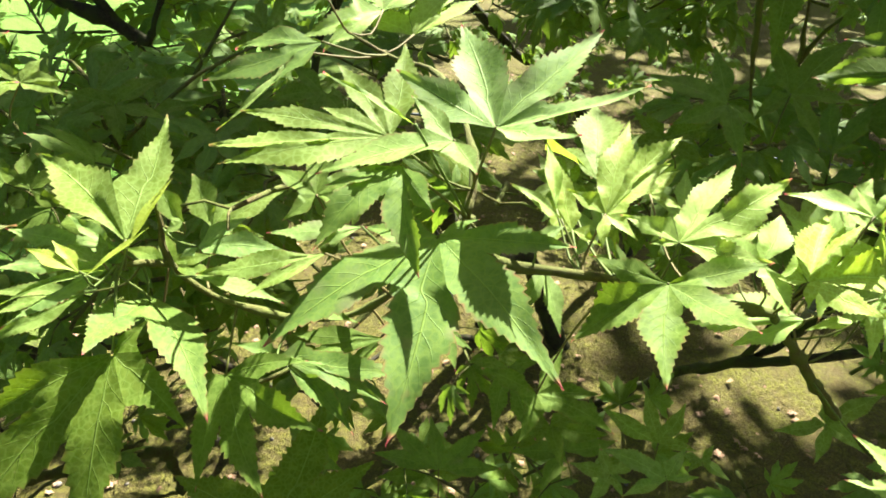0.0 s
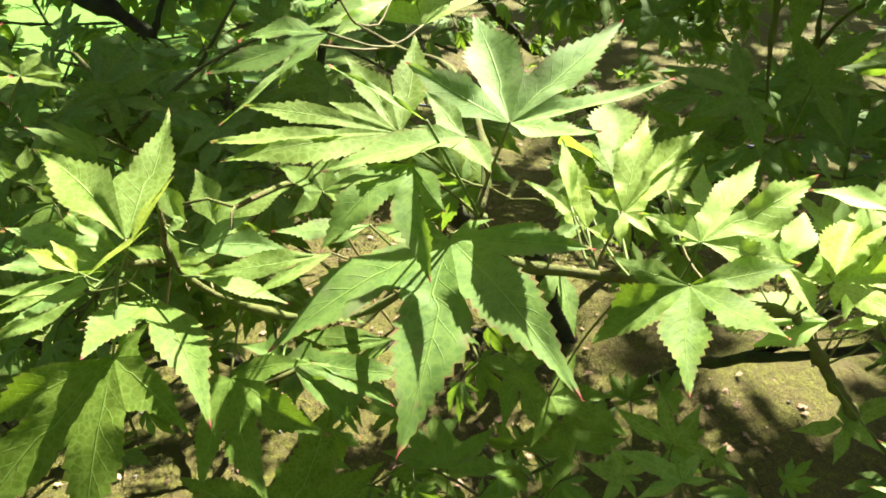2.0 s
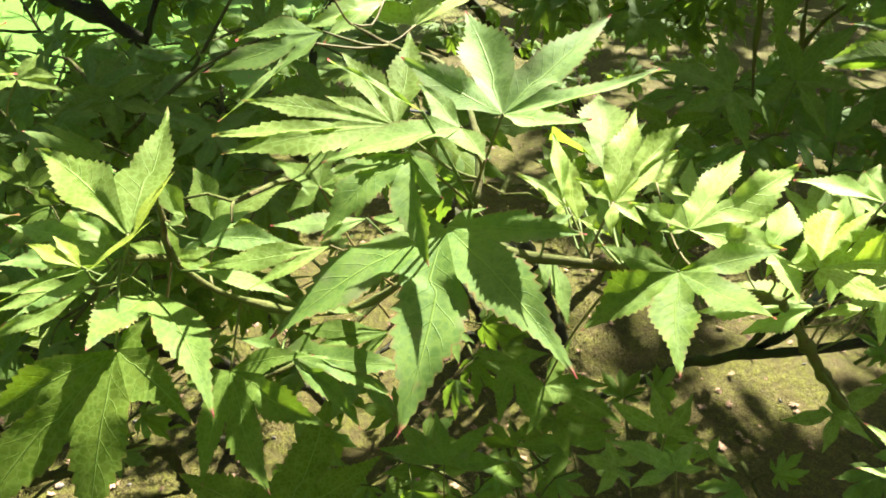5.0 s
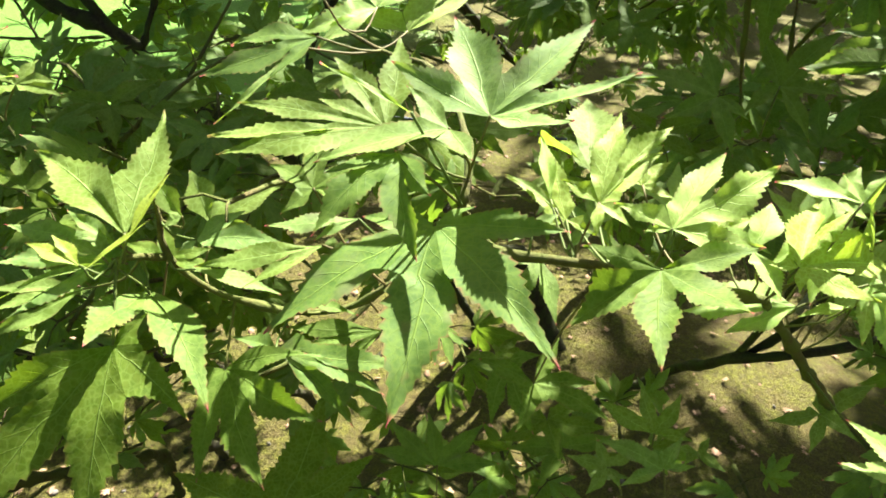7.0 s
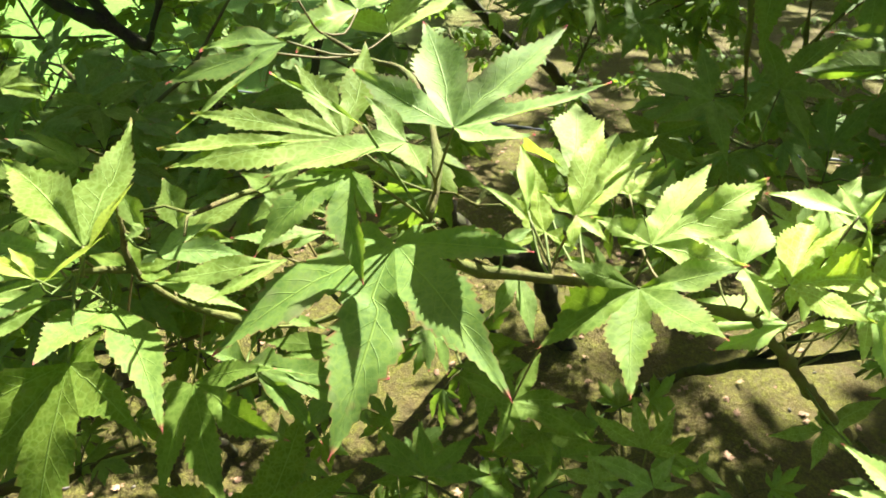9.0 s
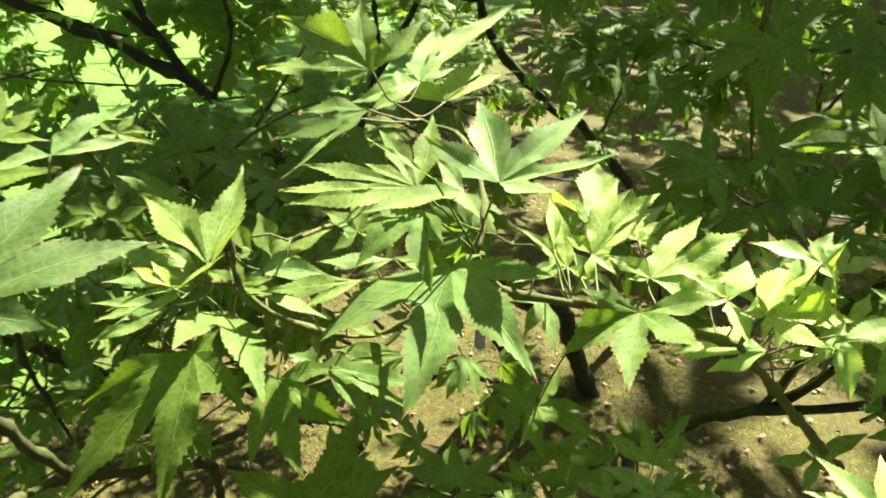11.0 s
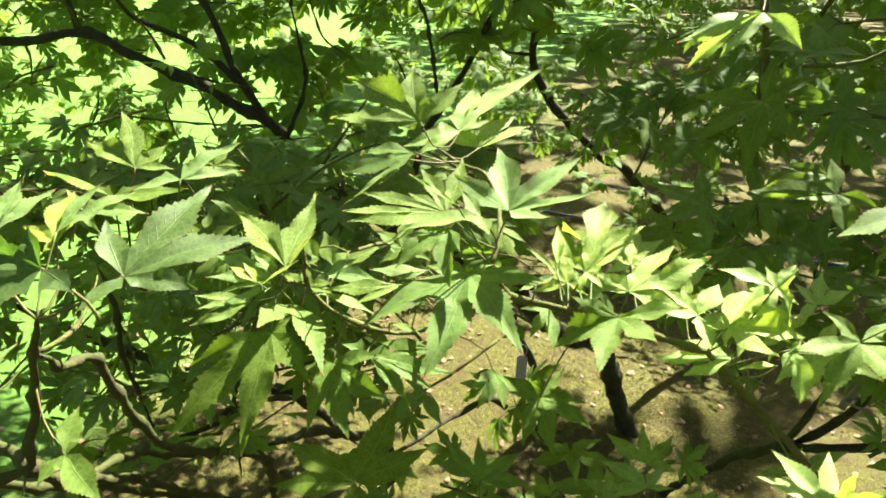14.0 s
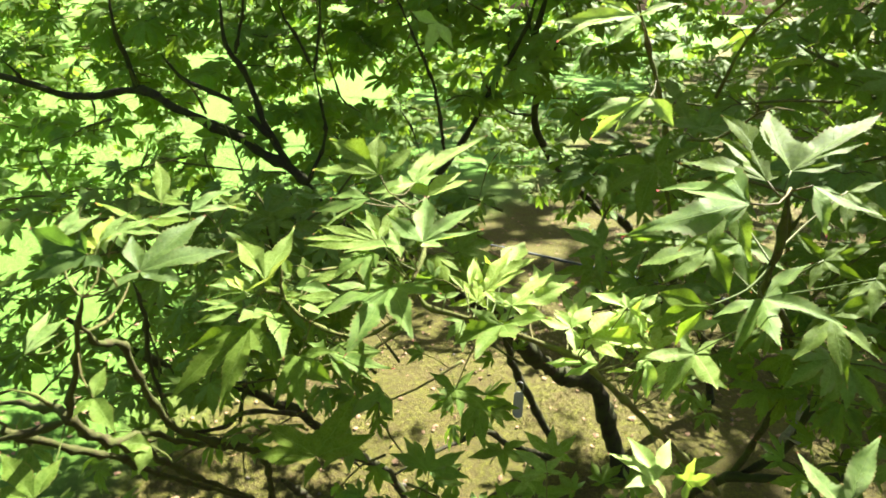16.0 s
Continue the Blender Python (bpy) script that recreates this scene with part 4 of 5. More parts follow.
leaf((0.2717, 0.1527, 1.0536), (-0.10, -0.54, 0.84), (0.90, 0.30, 0.30), [(-140, 22.5, -6), (-58, 24.3, -1), (0, 33.7, 4), (15, 19.1, 5), (100, 23.4, 4)], wide=0.15, tone=LEAF_SHADED)
leaf((0.3034, 0.1597, 1.0430), (-0.12, -0.54, 0.83), (-0.21, -0.80, -0.55), [(-41, 23.4, -4), (0, 28.6, -5), (59, 23.5, -2), (150, 24.5, 4)], wide=0.15, tone=LEAF_SHADED)
leaf((0.2363, 0.2027, 1.0436), (-0.07, -0.53, 0.85), (0.15, -0.84, -0.52), [(-98, 33.6, 0), (-59, 36.8, -5), (0, 38.1, -7), (44, 32.8, -3), (107, 23.3, 4)], wide=.22, tone=LEAF_SHADED)
leaf((0.2782, 0.1616, 1.0930), (-0.10, -0.55, 0.83), (0.68, -0.64, -0.34), [(-82, 30.3, -5), (-49, 30.8, -6), (0, 31.6, -2), (69, 21.4, 3)], wide=0.15, tone=LEAF_SHADED)
leaf((0.2148, 0.2889, 1.0140), (-0.09, -0.51, 0.85), (-0.99, 0.10, -0.04), [(-87, 28.2, 7), (0, 50.2, -2), (7, 32.4, -4), (97, 32.3, -7), (154, 26.1, 0)], wide=.21, tone=LEAF_SHADED)
leaf((0.2540, 0.4136, 1.0441), (-0.11, -0.56, 0.82), (0.20, 0.80, 0.57), [(-127, 34.2, -1), (-49, 26.1, 3), (0, 37.3, 9), (116, 33.2, -2), (171, 31.1, -5)], wide=.21, tone=LEAF_SHADED)
leaf((0.2331, 0.4275, 1.0834), (-0.07, -0.51, 0.86), (-0.99, 0.12, -0.02), [(-84, 33.0, 7), (0, 41.7, -1), (46, 28.5, -6), (136, 40.1, -3), (171, 34.2, 1)], wide=.2, tone=LEAF_SHADED)
leaf((0.1458, 0.4126, 0.9318), (-0.05, -0.52, 0.85), (-0.98, -0.13, -0.14), [(-176, 38.1, 4), (-60, 28.7, 5), (0, 40.5, -2), (54, 27.7, -7), (132, 33.7, -3)], wide=.21, tone=LEAF_SHADED)
leaf((0.2085, 0.4584, 1.1046), (-0.07, -0.53, 0.84), (-0.33, 0.81, 0.49), [(-176, 34.1, -4), (-86, 28.2, 3), (0, 36.0, 4), (109, 28.2, -5)], wide=.21, tone=LEAF_SHADED)
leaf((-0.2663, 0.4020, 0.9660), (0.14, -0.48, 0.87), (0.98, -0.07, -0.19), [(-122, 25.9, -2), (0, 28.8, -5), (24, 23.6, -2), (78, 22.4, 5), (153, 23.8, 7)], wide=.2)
leaf((-0.2426, 0.4637, 0.9295), (0.12, -0.49, 0.86), (-0.84, -0.51, -0.17), [(-169, 42.1, 3), (-43, 36.5, 5), (0, 47.0, 0), (75, 35.5, -8), (139, 40.9, -4)], wide=.21, tone=LEAF_SHADED)
leaf((-0.1627, 0.4371, 0.9186), (0.08, -0.52, 0.85), (-0.23, -0.84, -0.49), [(-89, 36.3, 5), (-32, 35.1, -2), (0, 41.7, -5), (58, 34.5, -7), (139, 35.7, 2)], wide=.21, tone=LEAF_SHADED)
leaf((-0.0857, 0.4472, 0.9482), (0.07, -0.54, 0.84), (-0.97, -0.25, -0.08), [(-55, 33.0, 4), (0, 37.0, -1), (51, 32.4, -6), (117, 31.3, -5)], wide=.21, tone=LEAF_SHADED)
leaf((-0.2661, 0.3767, 0.9043), (0.17, -0.50, 0.85), (-0.33, 0.78, 0.53), [(-132, 25.6, -5), (-64, 27.0, 1), (0, 29.7, 5), (40, 26.4, 5)], wide=.21, tone=LEAF_SHADED)
leaf((0.2014, 0.7028, 0.9371), (-0.09, -0.57, 0.82), (-0.96, -0.16, -0.22), [(-171, 43.3, 3), (-87, 43.0, 4), (0, 46.0, -2), (48, 44.9, -11), (103, 45.3, -3)], wide=.2, tone=LEAF_SHADED)
leaf((0.1953, 0.4733, 0.9003), (-0.12, -0.49, 0.86), (-0.91, 0.40, 0.10), [(-179, 31.5, -1), (-129, 33.8, 5), (0, 35.2, 2), (74, 32.1, -7)], wide=.21, tone=LEAF_SHADED)
leaf((-0.0107, 0.3914, 0.6166), (0.02, -0.44, 0.90), (-1.00, -0.06, -0.01), [(-77, 28.2, 4), (-34, 38.6, 2), (0, 45.1, 0), (49, 29.8, -3), (127, 31.0, -2), (180, 40.4, 2)], wide=.17, tone=LEAF_SHADED)
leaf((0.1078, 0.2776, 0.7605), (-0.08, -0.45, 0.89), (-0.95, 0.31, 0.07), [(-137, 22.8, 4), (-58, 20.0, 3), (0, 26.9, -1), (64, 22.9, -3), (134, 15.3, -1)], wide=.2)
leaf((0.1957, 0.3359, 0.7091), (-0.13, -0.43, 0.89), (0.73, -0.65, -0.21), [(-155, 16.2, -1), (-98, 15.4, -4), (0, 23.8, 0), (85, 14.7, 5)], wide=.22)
leaf((0.0752, 0.3187, 0.7599), (-0.03, -0.46, 0.89), (0.99, -0.14, -0.04), [(-150, 37.6, -2), (-69, 28.1, -6), (0, 40.4, 0), (36, 29.0, 4), (178, 24.7, 2)], wide=.2, tone=LEAF_SHADED)
leaf((-0.0583, 0.2817, 1.0211), (-0.10, -0.40, 0.91), (-0.59, -0.71, -0.38), [(0, 53.6, 0)], wide=0.05, fold=0.7)
leaf((-0.0172, 0.3546, 1.0113), (-0.10, -0.45, 0.89), (0.55, 0.72, 0.43), [(-23, 44.2, 0), (0, 44.3, 0), (95, 36.1, 0)], wide=0.22, tone=FRESH_LIT)
leaf((0.2226, 0.1073, 1.1075), (-0.10, -0.45, 0.89), (-0.31, 0.86, 0.40), [(-57, 12.6, 0), (0, 61.2, 0), (13, 43.2, 0), (53, 44.0, 0)], wide=0.15, tone=LEAF_SHADED)
leaf((-0.0552, 0.2536, 0.9681), (-0.10, -0.42, 0.90), (-0.01, 0.91, 0.42), [(-116, 23.1, 0), (-59, 24.9, 0), (0, 34.5, 0), (55, 27.5, 0), (134, 18.4, 0)], wide=0.22, tone=LEAF_SHADED)
leaf((-0.1141, 0.2285, 0.9468), (0.10, -0.40, 0.91), (0.95, -0.22, -0.20), [(0, 23.0, 0), (39, 18.4, 0), (127, 18.0, 0), (178, 21.2, 0)], wide=0.22, tone=LEAF_SHADED)
leaf((0.0466, 0.2289, 0.9720), (0.00, -0.50, 0.86), (-0.76, 0.56, 0.32), [(0, 25.5, 0)], wide=0.1, fold=0.55)
leaf((0.0471, 0.2423, 0.9688), (0.00, -0.50, 0.86), (-0.05, 0.86, 0.50), [(0, 34.7, 0)], wide=0.12, fold=0.5, tone=FRESH_LIT)
leaf((0.0349, 0.2093, 0.9727), (-0.05, -0.45, 0.89), (-0.79, 0.56, 0.24), [(-109, 13.3, 0), (0, 14.7, 0), (64, 10.7, 0)], wide=0.22)
leaf((-0.1301, 0.2211, 0.9594), (0.08, -0.42, 0.90), (-0.99, 0.09, 0.13), [(-25, 27.5, 0), (0, 44.8, 0), (17, 30.2, 0)], wide=0.16)
leaf((0.1302, 0.2571, 0.9454), (-0.10, -0.45, 0.89), (0.20, 0.86, 0.46), [(-112, 14.3, 0), (-52, 18.8, 0), (0, 22.1, 0), (67, 17.6, 0), (147, 17.8, 0)], wide=0.2, tone=FRESH_LIT)
leaf((0.0969, 0.2773, 0.9588), (-0.10, -0.45, 0.89), (0.03, 0.89, 0.46), [(-120, 16.6, 0), (-48, 21.8, 0), (0, 23.7, 0), (60, 17.2, 0)], wide=0.2, tone=FRESH_LIT)
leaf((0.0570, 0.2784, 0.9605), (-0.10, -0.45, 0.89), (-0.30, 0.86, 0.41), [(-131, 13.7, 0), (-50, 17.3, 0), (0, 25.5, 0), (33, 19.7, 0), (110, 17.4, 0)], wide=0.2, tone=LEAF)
leaf((0.1744, 0.2661, 0.9408), (-0.10, -0.45, 0.89), (0.35, 0.82, 0.46), [(152, 17.6, 0), (237, 15.5, 0), (317, 19.7, 0), (360, 25.5, 0), (409, 18.6, 0)], wide=0.2, tone=FRESH_LIT)
leaf((0.0842, 0.2582, 0.9282), (-0.10, -0.45, 0.89), (-0.78, -0.52, -0.36), [(94, 16.7, 0), (150, 16.1, 0), (234, 15.6, 0), (288, 17.8, 0), (360, 18.3, 0)], wide=0.2, tone=LEAF_SHADED)
leaf((0.1032, 0.3244, 0.9399), (-0.10, -0.47, 0.88), (0.12, 0.87, 0.48), [(-127, 22.1, 0), (-41, 32.9, 0), (0, 37.7, 0), (32, 35.7, 0), (125, 21.8, 0)], tone=FRESH_LIT, wide=0.2)
leaf((0.1332, 0.3184, 0.9208), (-0.10, -0.47, 0.88), (0.20, 0.85, 0.48), [(-127, 22.6, 0), (-39, 37.1, 0), (0, 37.3, 0), (42, 29.6, 0), (132, 23.3, 0)], tone=FRESH_LIT, wide=0.2)
leaf((0.1701, 0.3172, 0.9094), (-0.10, -0.47, 0.88), (0.29, 0.83, 0.48), [(150, 25.5, 0), (242, 21.1, 0), (317, 28.3, 0), (360, 33.7, 0), (408, 27.4, 0)], tone=FRESH_LIT, wide=0.2)
leaf((0.1962, 0.3138, 0.9229), (-0.10, -0.47, 0.88), (0.43, 0.77, 0.46), [(153, 22.5, 0), (249, 20.2, 0), (316, 28.1, 0), (360, 28.6, 0), (411, 23.4, 0)], tone=FRESH_LIT, wide=0.2)
leaf((0.2032, 0.2857, 0.9157), (-0.10, -0.47, 0.88), (0.79, 0.49, 0.35), [(-74, 17.1, 0), (0, 26.8, 0), (44, 26.0, 0), (96, 19.4, 0), (184, 23.8, 0)], tone=FRESH_LIT, wide=0.2)
leaf((0.2210, 0.2751, 0.8986), (-0.10, -0.47, 0.88), (0.28, 0.83, 0.48), [(-56, 19.4, 0), (0, 20.4, 0), (60, 18.8, 0), (146, 19.0, 0), (204, 19.0, 0)], tone=FRESH_LIT, wide=0.2)
leaf((0.2366, 0.3229, 0.9185), (-0.10, -0.47, 0.88), (0.28, 0.83, 0.48), [(-45, 29.1, 0), (0, 32.0, 0), (49, 23.6, 0), (148, 21.3, 0)], tone=FRESH_LIT, wide=0.2)
leaf((0.0804, 0.2939, 0.9287), (-0.10, -0.47, 0.88), (-0.69, -0.60, -0.40), [(166, 18.3, 0), (226, 21.2, 0), (272, 21.8, 0), (360, 22.5, 0), (432, 15.4, 0)], tone=LEAF, wide=0.2)
leaf((0.0630, 0.3241, 0.9393), (-0.10, -0.47, 0.88), (-0.41, 0.82, 0.39), [(-117, 15.2, 0), (-43, 26.2, 0), (0, 26.3, 0), (85, 19.8, 0)], tone=LEAF, wide=0.2)


# ---- the rest of the foliage ----
def template(seed, teeth, cols, wide):
    rng = random.Random(seed)
    k = rng.choice((5, 7))
    step = rng.uniform(36, 44) * (1 if k == 5 else 0.82)
    lobes = []
    for i in range(k):
        q = abs(i - (k - 1) / 2) / ((k - 1) / 2)
        lobes.append(((i - (k - 1) / 2) * step + rng.uniform(-4, 4), (1 - 0.55 * q ** 1.6) * rng.uniform(0.9, 1.05), rng.uniform(-24, 2) - 8 * q))
    v, f, u = leaf_shape(lobes, teeth, cols, wide, rng.uniform(0.1, 0.35), rng)
    return np.array(v), f, np.array(u)


FINE = [template(40 + i, 6, (1.0, 0.5), 0.2) for i in range(8)]
COARSE = [template(80 + i, 3, (1.0,), 0.25) for i in range(8)]
ROUGH = [template(120 + i, 2, (1.0,), 0.24) for i in range(6)]
FINE_MESH = [mesh_of("leaf", v * 0.042, f, LEAF_SHADED, u) for v, f, u in FINE]


class Joined:
    """Many leaves in one mesh."""
    def __init__(self):
        self.v, self.f, self.u, self.n = [], [], [], 0

    def put(self, shape, m):
        v, f, u = shape
        m = np.array(m)
        self.v.append(v @ m[:3, :3].T + m[:3, 3])
        self.f += [tuple(i + self.n for i in q) for q in f]
        self.u.append(u)
        self.n += len(v)

    def add(self, verts, faces):
        self.v.append(np.array([tuple(p) for p in verts]))
        self.f += [tuple(i + self.n for i in q) for q in faces]
        self.u.append(np.zeros((len(verts), 2)))
        self.n += len(verts)

    def object(self, name, mat, parent=None, smooth=True):
        o = np.array(parent.location) if parent else np.zeros(3)
        ob = new(name, mesh_of(name, np.concatenate(self.v) - o, self.f, mat, np.concatenate(self.u), smooth))
        ob.parent = parent
        return ob


def leaf_pose(p, out, rng, size, droop=0.35):
    """A leaf at p whose middle lobe points along out and down a little, its face up."""
    out = Vector((out[0], out[1], out[2] - droop * rng.uniform(0.3, 1.5))).normalized()
    n = Vector((rng.gauss(0, 0.6), rng.gauss(-0.62, 0.5), 1)).normalized()
    return Matrix.Translation(p) @ frame_of(n, out) @ Matrix.Scale(size, 4)


def spray(start, out, length, rng, put, twigs, size, pairs, stalks=True):
    """A shoot with leaves in opposite pairs: put(pose) takes each leaf."""
    out = Vector(out).normalized()
    side = out.cross(Vector((0, 0, 1)))
    side = side.normalized() if side.length > 0.1 else Vector((1, 0, 0))
    mid = Vector(start) + out * length * 0.55 + Vector((0, 0, rng.uniform(-0.1, 0.12) * length))
    end = Vector(start) + out * length + side * rng.uniform(-0.2, 0.2) * length
    line, rad = smooth_line([start, mid, end], [0.0022, 0.0016, 0.0011], 0.02)
    twigs.add(*tube(line, rad, 5))
    for k in range(pairs):
        p = line[min(len(line) - 1, int((0.3 + 0.7 * k / max(1, pairs - 1)) * (len(line) - 1)))]
        for sgn in (-1, 1):
            if rng.random() < 0.12:
                continue
            d = (out * rng.uniform(0.1, 0.8) + side * sgn * rng.uniform(0.5, 1.0) + Vector((0, 0, rng.uniform(-0.1, 0.45)))).normalized()
            stalk = rng.uniform(0.018, 0.04)
            q = p + d * stalk
            if stalks:
                twigs.add(*tube([p, (p + q) / 2 + Vector((0, 0, 0.003)), q], [0.0008, 0.0007, 0.0006], 3))
            put(leaf_pose(q, d, rng, size * rng.uniform(0.75, 1.2)))
    d = out
    put(leaf_pose(end, d, rng, size))


def leaves_as_parts(which):
    def put(m):
        rng = random.Random(hash((round(m.translation.x, 3), round(m.translation.y, 3))) & 0xffff)
        ob = new("leaf", FINE_MESH[rng.randrange(len(FINE_MESH))])
        ob.parent = TREES[which]
        ob.matrix_basis = Matrix.Translation(-TREES[which].location) @ m @ Matrix.Scale(1 / 0.042, 4)
    return put


def boxed(rng, lo, hi):
    return Vector([rng.uniform(a, b) for a, b in zip(lo, hi)])


rng = random.Random(11)
TWIGS = {k: Joined() for k in TREES}
FOLIAGE = {k: Joined() for k in TREES}


def far_leaf(which, shapes):
    return lambda m: FOLIAGE[which].put(shapes[rng.randrange(len(shapes))], m)


# openings cut in the foliage so that sun reaches chosen ground: x, y, radius
OPENINGS = [(-0.2, 1.5, 0.36), (0.12, 1.55, 0.28), (-0.28, 1.25, 0.26), (0.12, 3.65, 0.33), (0.66, 1.25, 0.18), (-1.2, 1.5, 0.24), (-0.75, 1.35, 0.2), (-1.05, 1.2, 0.22), (0.75, 1.22, 0.26), (-0.15, 1.22, 0.2), (0.95, 1.4, 0.2), (0.42, 1.35, 0.2), (-0.55, 1.5, 0.25), (-0.40, 0.74, 0.24), (-0.67, 0.77, 0.18), (-0.15, -0.25, 0.14), (0.95, 1.27, 0.22)]
# further openings, cut only in the unseen upper crown
GLADES = OPENINGS + [(-0.05, 1.52, 0.34), (-0.6, 1.5, 0.45), (-1.3, 1.5, 0.5), (-1.5, 2.2, 0.6), (-2.4, 2.6, 0.9)]


def sunny(p):
    """Whether a crown leaf at p would shade the front leaves."""
    low = p - SUN * ((p.z - 1.0) / SUN.z)
    bounds = ((-0.16, 0.44), (-0.09, 0.33), (0.0, 0.37), (0.1, 0.37), (0.2, 0.325), (0.3, 0.335))
    edge = next((y for x, y in bounds if low.x < x), 0.21)
    return low.y < edge + 0.02 * noise.noise(low * 9)


# gaps cut in the foliage to fit the camera's view of the lawn and the young shoots, spreading from one camera position:
# slope of x and z over y, half width, depth
GAPS = [(-0.85, -0.155, 0.032, 9), (-0.775, -0.15, 0.027, 9), (-0.63, -0.135, 0.021, 9), (-0.583, -0.168, 0.027, 9), (-0.573, -0.225, 0.030, 9), (-0.68, -0.194, 0.023, 9), (-0.884, -0.205, 0.019, 9), (-0.5, -0.235, 0.017, 9), (-0.591, -0.262, 0.03, 9), (-0.565, -0.3, 0.026, 9), (-0.47, -0.262, 0.026, 9), (-0.416, -0.287, 0.018, 9), (-0.03, -0.17, 0.062, 1.46), (-0.03, -0.235, 0.050, 1.46), (-0.195, -0.165, 0.040, 1.5)]


def in_gap(p):
    d = p.y + 0.126
    return d > 0.7 and any(d < far and math.hypot((p.x - 0.012) / d - x, (p.z - 1.146) / d - z) < r for x, z, r, far in GAPS)


LIMB = [p for p, w in LINES if w == "main" and p.x < -0.35 and p.z > 0.8]


def hides_limb(p):
    """Whether a leaf at p grows close about the main limb."""
    return p.x < -0.3 and 0.5 < p.y < 1.1 and min((p - Vector((0, 0.03, 0)) - q).length for q in LIMB) < 0.075


def shades_sprig(p):
    """Whether a leaf at p stands between the sun and the pale sprig."""
    low = p - SUN * ((p.z - 0.95) / SUN.z)
    return p.z > 0.99 and 0.0 < low.x < 0.3 and low.y < 0.30


def fill(which, lo, hi, shoots, size, pairs, put, length=(0.06, 0.14), toward=(-0.2, -0.6, 0.1), spread=1.0, crown=False, lit=False):
    skip = sunny if crown else lambda p: not lit and (in_gap(p) or hides_limb(p) or shades_sprig(p))

    def keep(m):
        q = m.translation + m.to_3x3() @ Vector((0.5, 0, 0))
        clear = crown or q.y > 0.29 or q.z < 0.84 or abs(q.x) > 0.3
        if clear and not skip(q):
            put(m)
    for _ in range(shoots):
        p = boxed(rng, lo, hi)
        if skip(p):
            continue
        g = p - SUN * (p.z / SUN.z)
        if p.y > 0.75 and not lit and any(math.hypot(g.x - x, g.y - y) < r for x, y, r in (GLADES if crown else OPENINGS)):
            continue
        d = Vector(toward) + Vector((rng.gauss(0, spread), rng.gauss(0, spread), rng.gauss(0, 0.35 * spread)))
        reach = rng.uniform(*length)
        if crown and sunny(p + d.normalized() * reach):
            continue
        spray(p, d, reach, rng, keep, TWIGS[which], size, pairs, not crown)


# shaded foliage between the sunlit leaves and the stems behind
fill("near", (0.20, 0.38, 0.88), (0.60, 0.66, 1.12), 13, 0.047, 2, far_leaf("near", FINE))
fill("near", (-0.60, 0.38, 0.80), (-0.16, 0.70, 0.95), 11, 0.044, 2, far_leaf("near", FINE))
fill("near", (-0.60, 0.24, 0.55), (-0.24, 0.50, 0.80), 5, 0.044, 2, leaves_as_parts("near"))
fill("near", (-0.14, 0.40, 0.66), (0.10, 0.60, 0.80), 3, 0.040, 2, leaves_as_parts("near"))
fill("near", (0.30, 0.34, 0.66), (0.62, 0.62, 0.84), 5, 0.042, 2, leaves_as_parts("near"))
fill("near", (0.14, 0.48, 0.84), (0.85, 1.0, 1.30), 78, 0.054, 3, far_leaf("near", FINE))
fill("near", (-0.80, 0.42, 0.66), (-0.14, 0.75, 0.95), 16, 0.043, 3, far_leaf("near", FINE))
fill("near", (-0.80, 0.22, 0.35), (-0.32, 0.70, 0.62), 9, 0.043, 3, far_leaf("near", FINE))
fill("near", (0.36, 0.40, 0.40), (0.85, 0.95, 0.75), 10, 0.042, 3, far_leaf("near", FINE))
fill("near", (-0.50, 0.50, 0.84), (-0.04, 0.68, 0.96), 8, 0.052, 2, far_leaf("near", FINE))
fill("near", (-0.60, 0.56, 0.80), (0.02, 0.80, 0.89), 20, 0.052, 3, far_leaf("near", FINE))
fill("near", (-0.14, 0.36, 0.54), (0.42, 0.52, 0.64), 9, 0.044, 2, far_leaf("near", FINE))
fill("near", (0.30, 0.32, 0.72), (0.56, 0.56, 0.95), 10, 0.048, 2, leaves_as_parts("near"))
fill("near", (-0.22, 0.36, 0.84), (-0.04, 0.50, 0.91), 5, 0.046, 2, leaves_as_parts("near"))
fill("near", (0.10, 0.44, 0.82), (0.50, 0.62, 0.92), 6, 0.048, 2, leaves_as_parts("near"))
fill("near", (-0.10, 0.28, 0.89), (0.06, 0.36, 0.94), 3, 0.036, 2, leaves_as_parts("near"))
fill("near", (-0.95, 0.45, 0.86), (-0.62, 0.95, 1.06), 9, 0.048, 3, far_leaf("near", FINE))
fill("near", (-0.70, 0.25, 0.80), (-0.42, 0.50, 0.95), 12, 0.046, 3, far_leaf("near", FINE))
fill("near", (-0.32, 0.42, 0.70), (-0.06, 0.52, 0.80), 7, 0.045, 2, leaves_as_parts("near"))
fill("far", (0.25, 1.9, 0.25), (1.7, 3.2, 0.85), 90, 0.046, 3, far_leaf("far", COARSE))
fill("far", (-0.7, 2.1, 0.78), (1.0, 3.1, 1.5), 170, 0.056, 3, far_leaf("far", COARSE))
# low growth over the bare soil, and a bright young shoot behind
fill("far", (-0.15, 1.38, 0.74), (0.08, 1.50, 0.93), 18, 0.036, 3, far_leaf("far", COARSE), lit=True)
fill("far", (-0.38, 1.42, 0.80), (-0.22, 1.52, 0.94), 8, 0.036, 3, far_leaf("far", COARSE), lit=True)
fill("far", (0.05, 1.25, 0.30), (1.0, 2.2, 0.82), 55, 0.040, 3, far_leaf("far", COARSE))
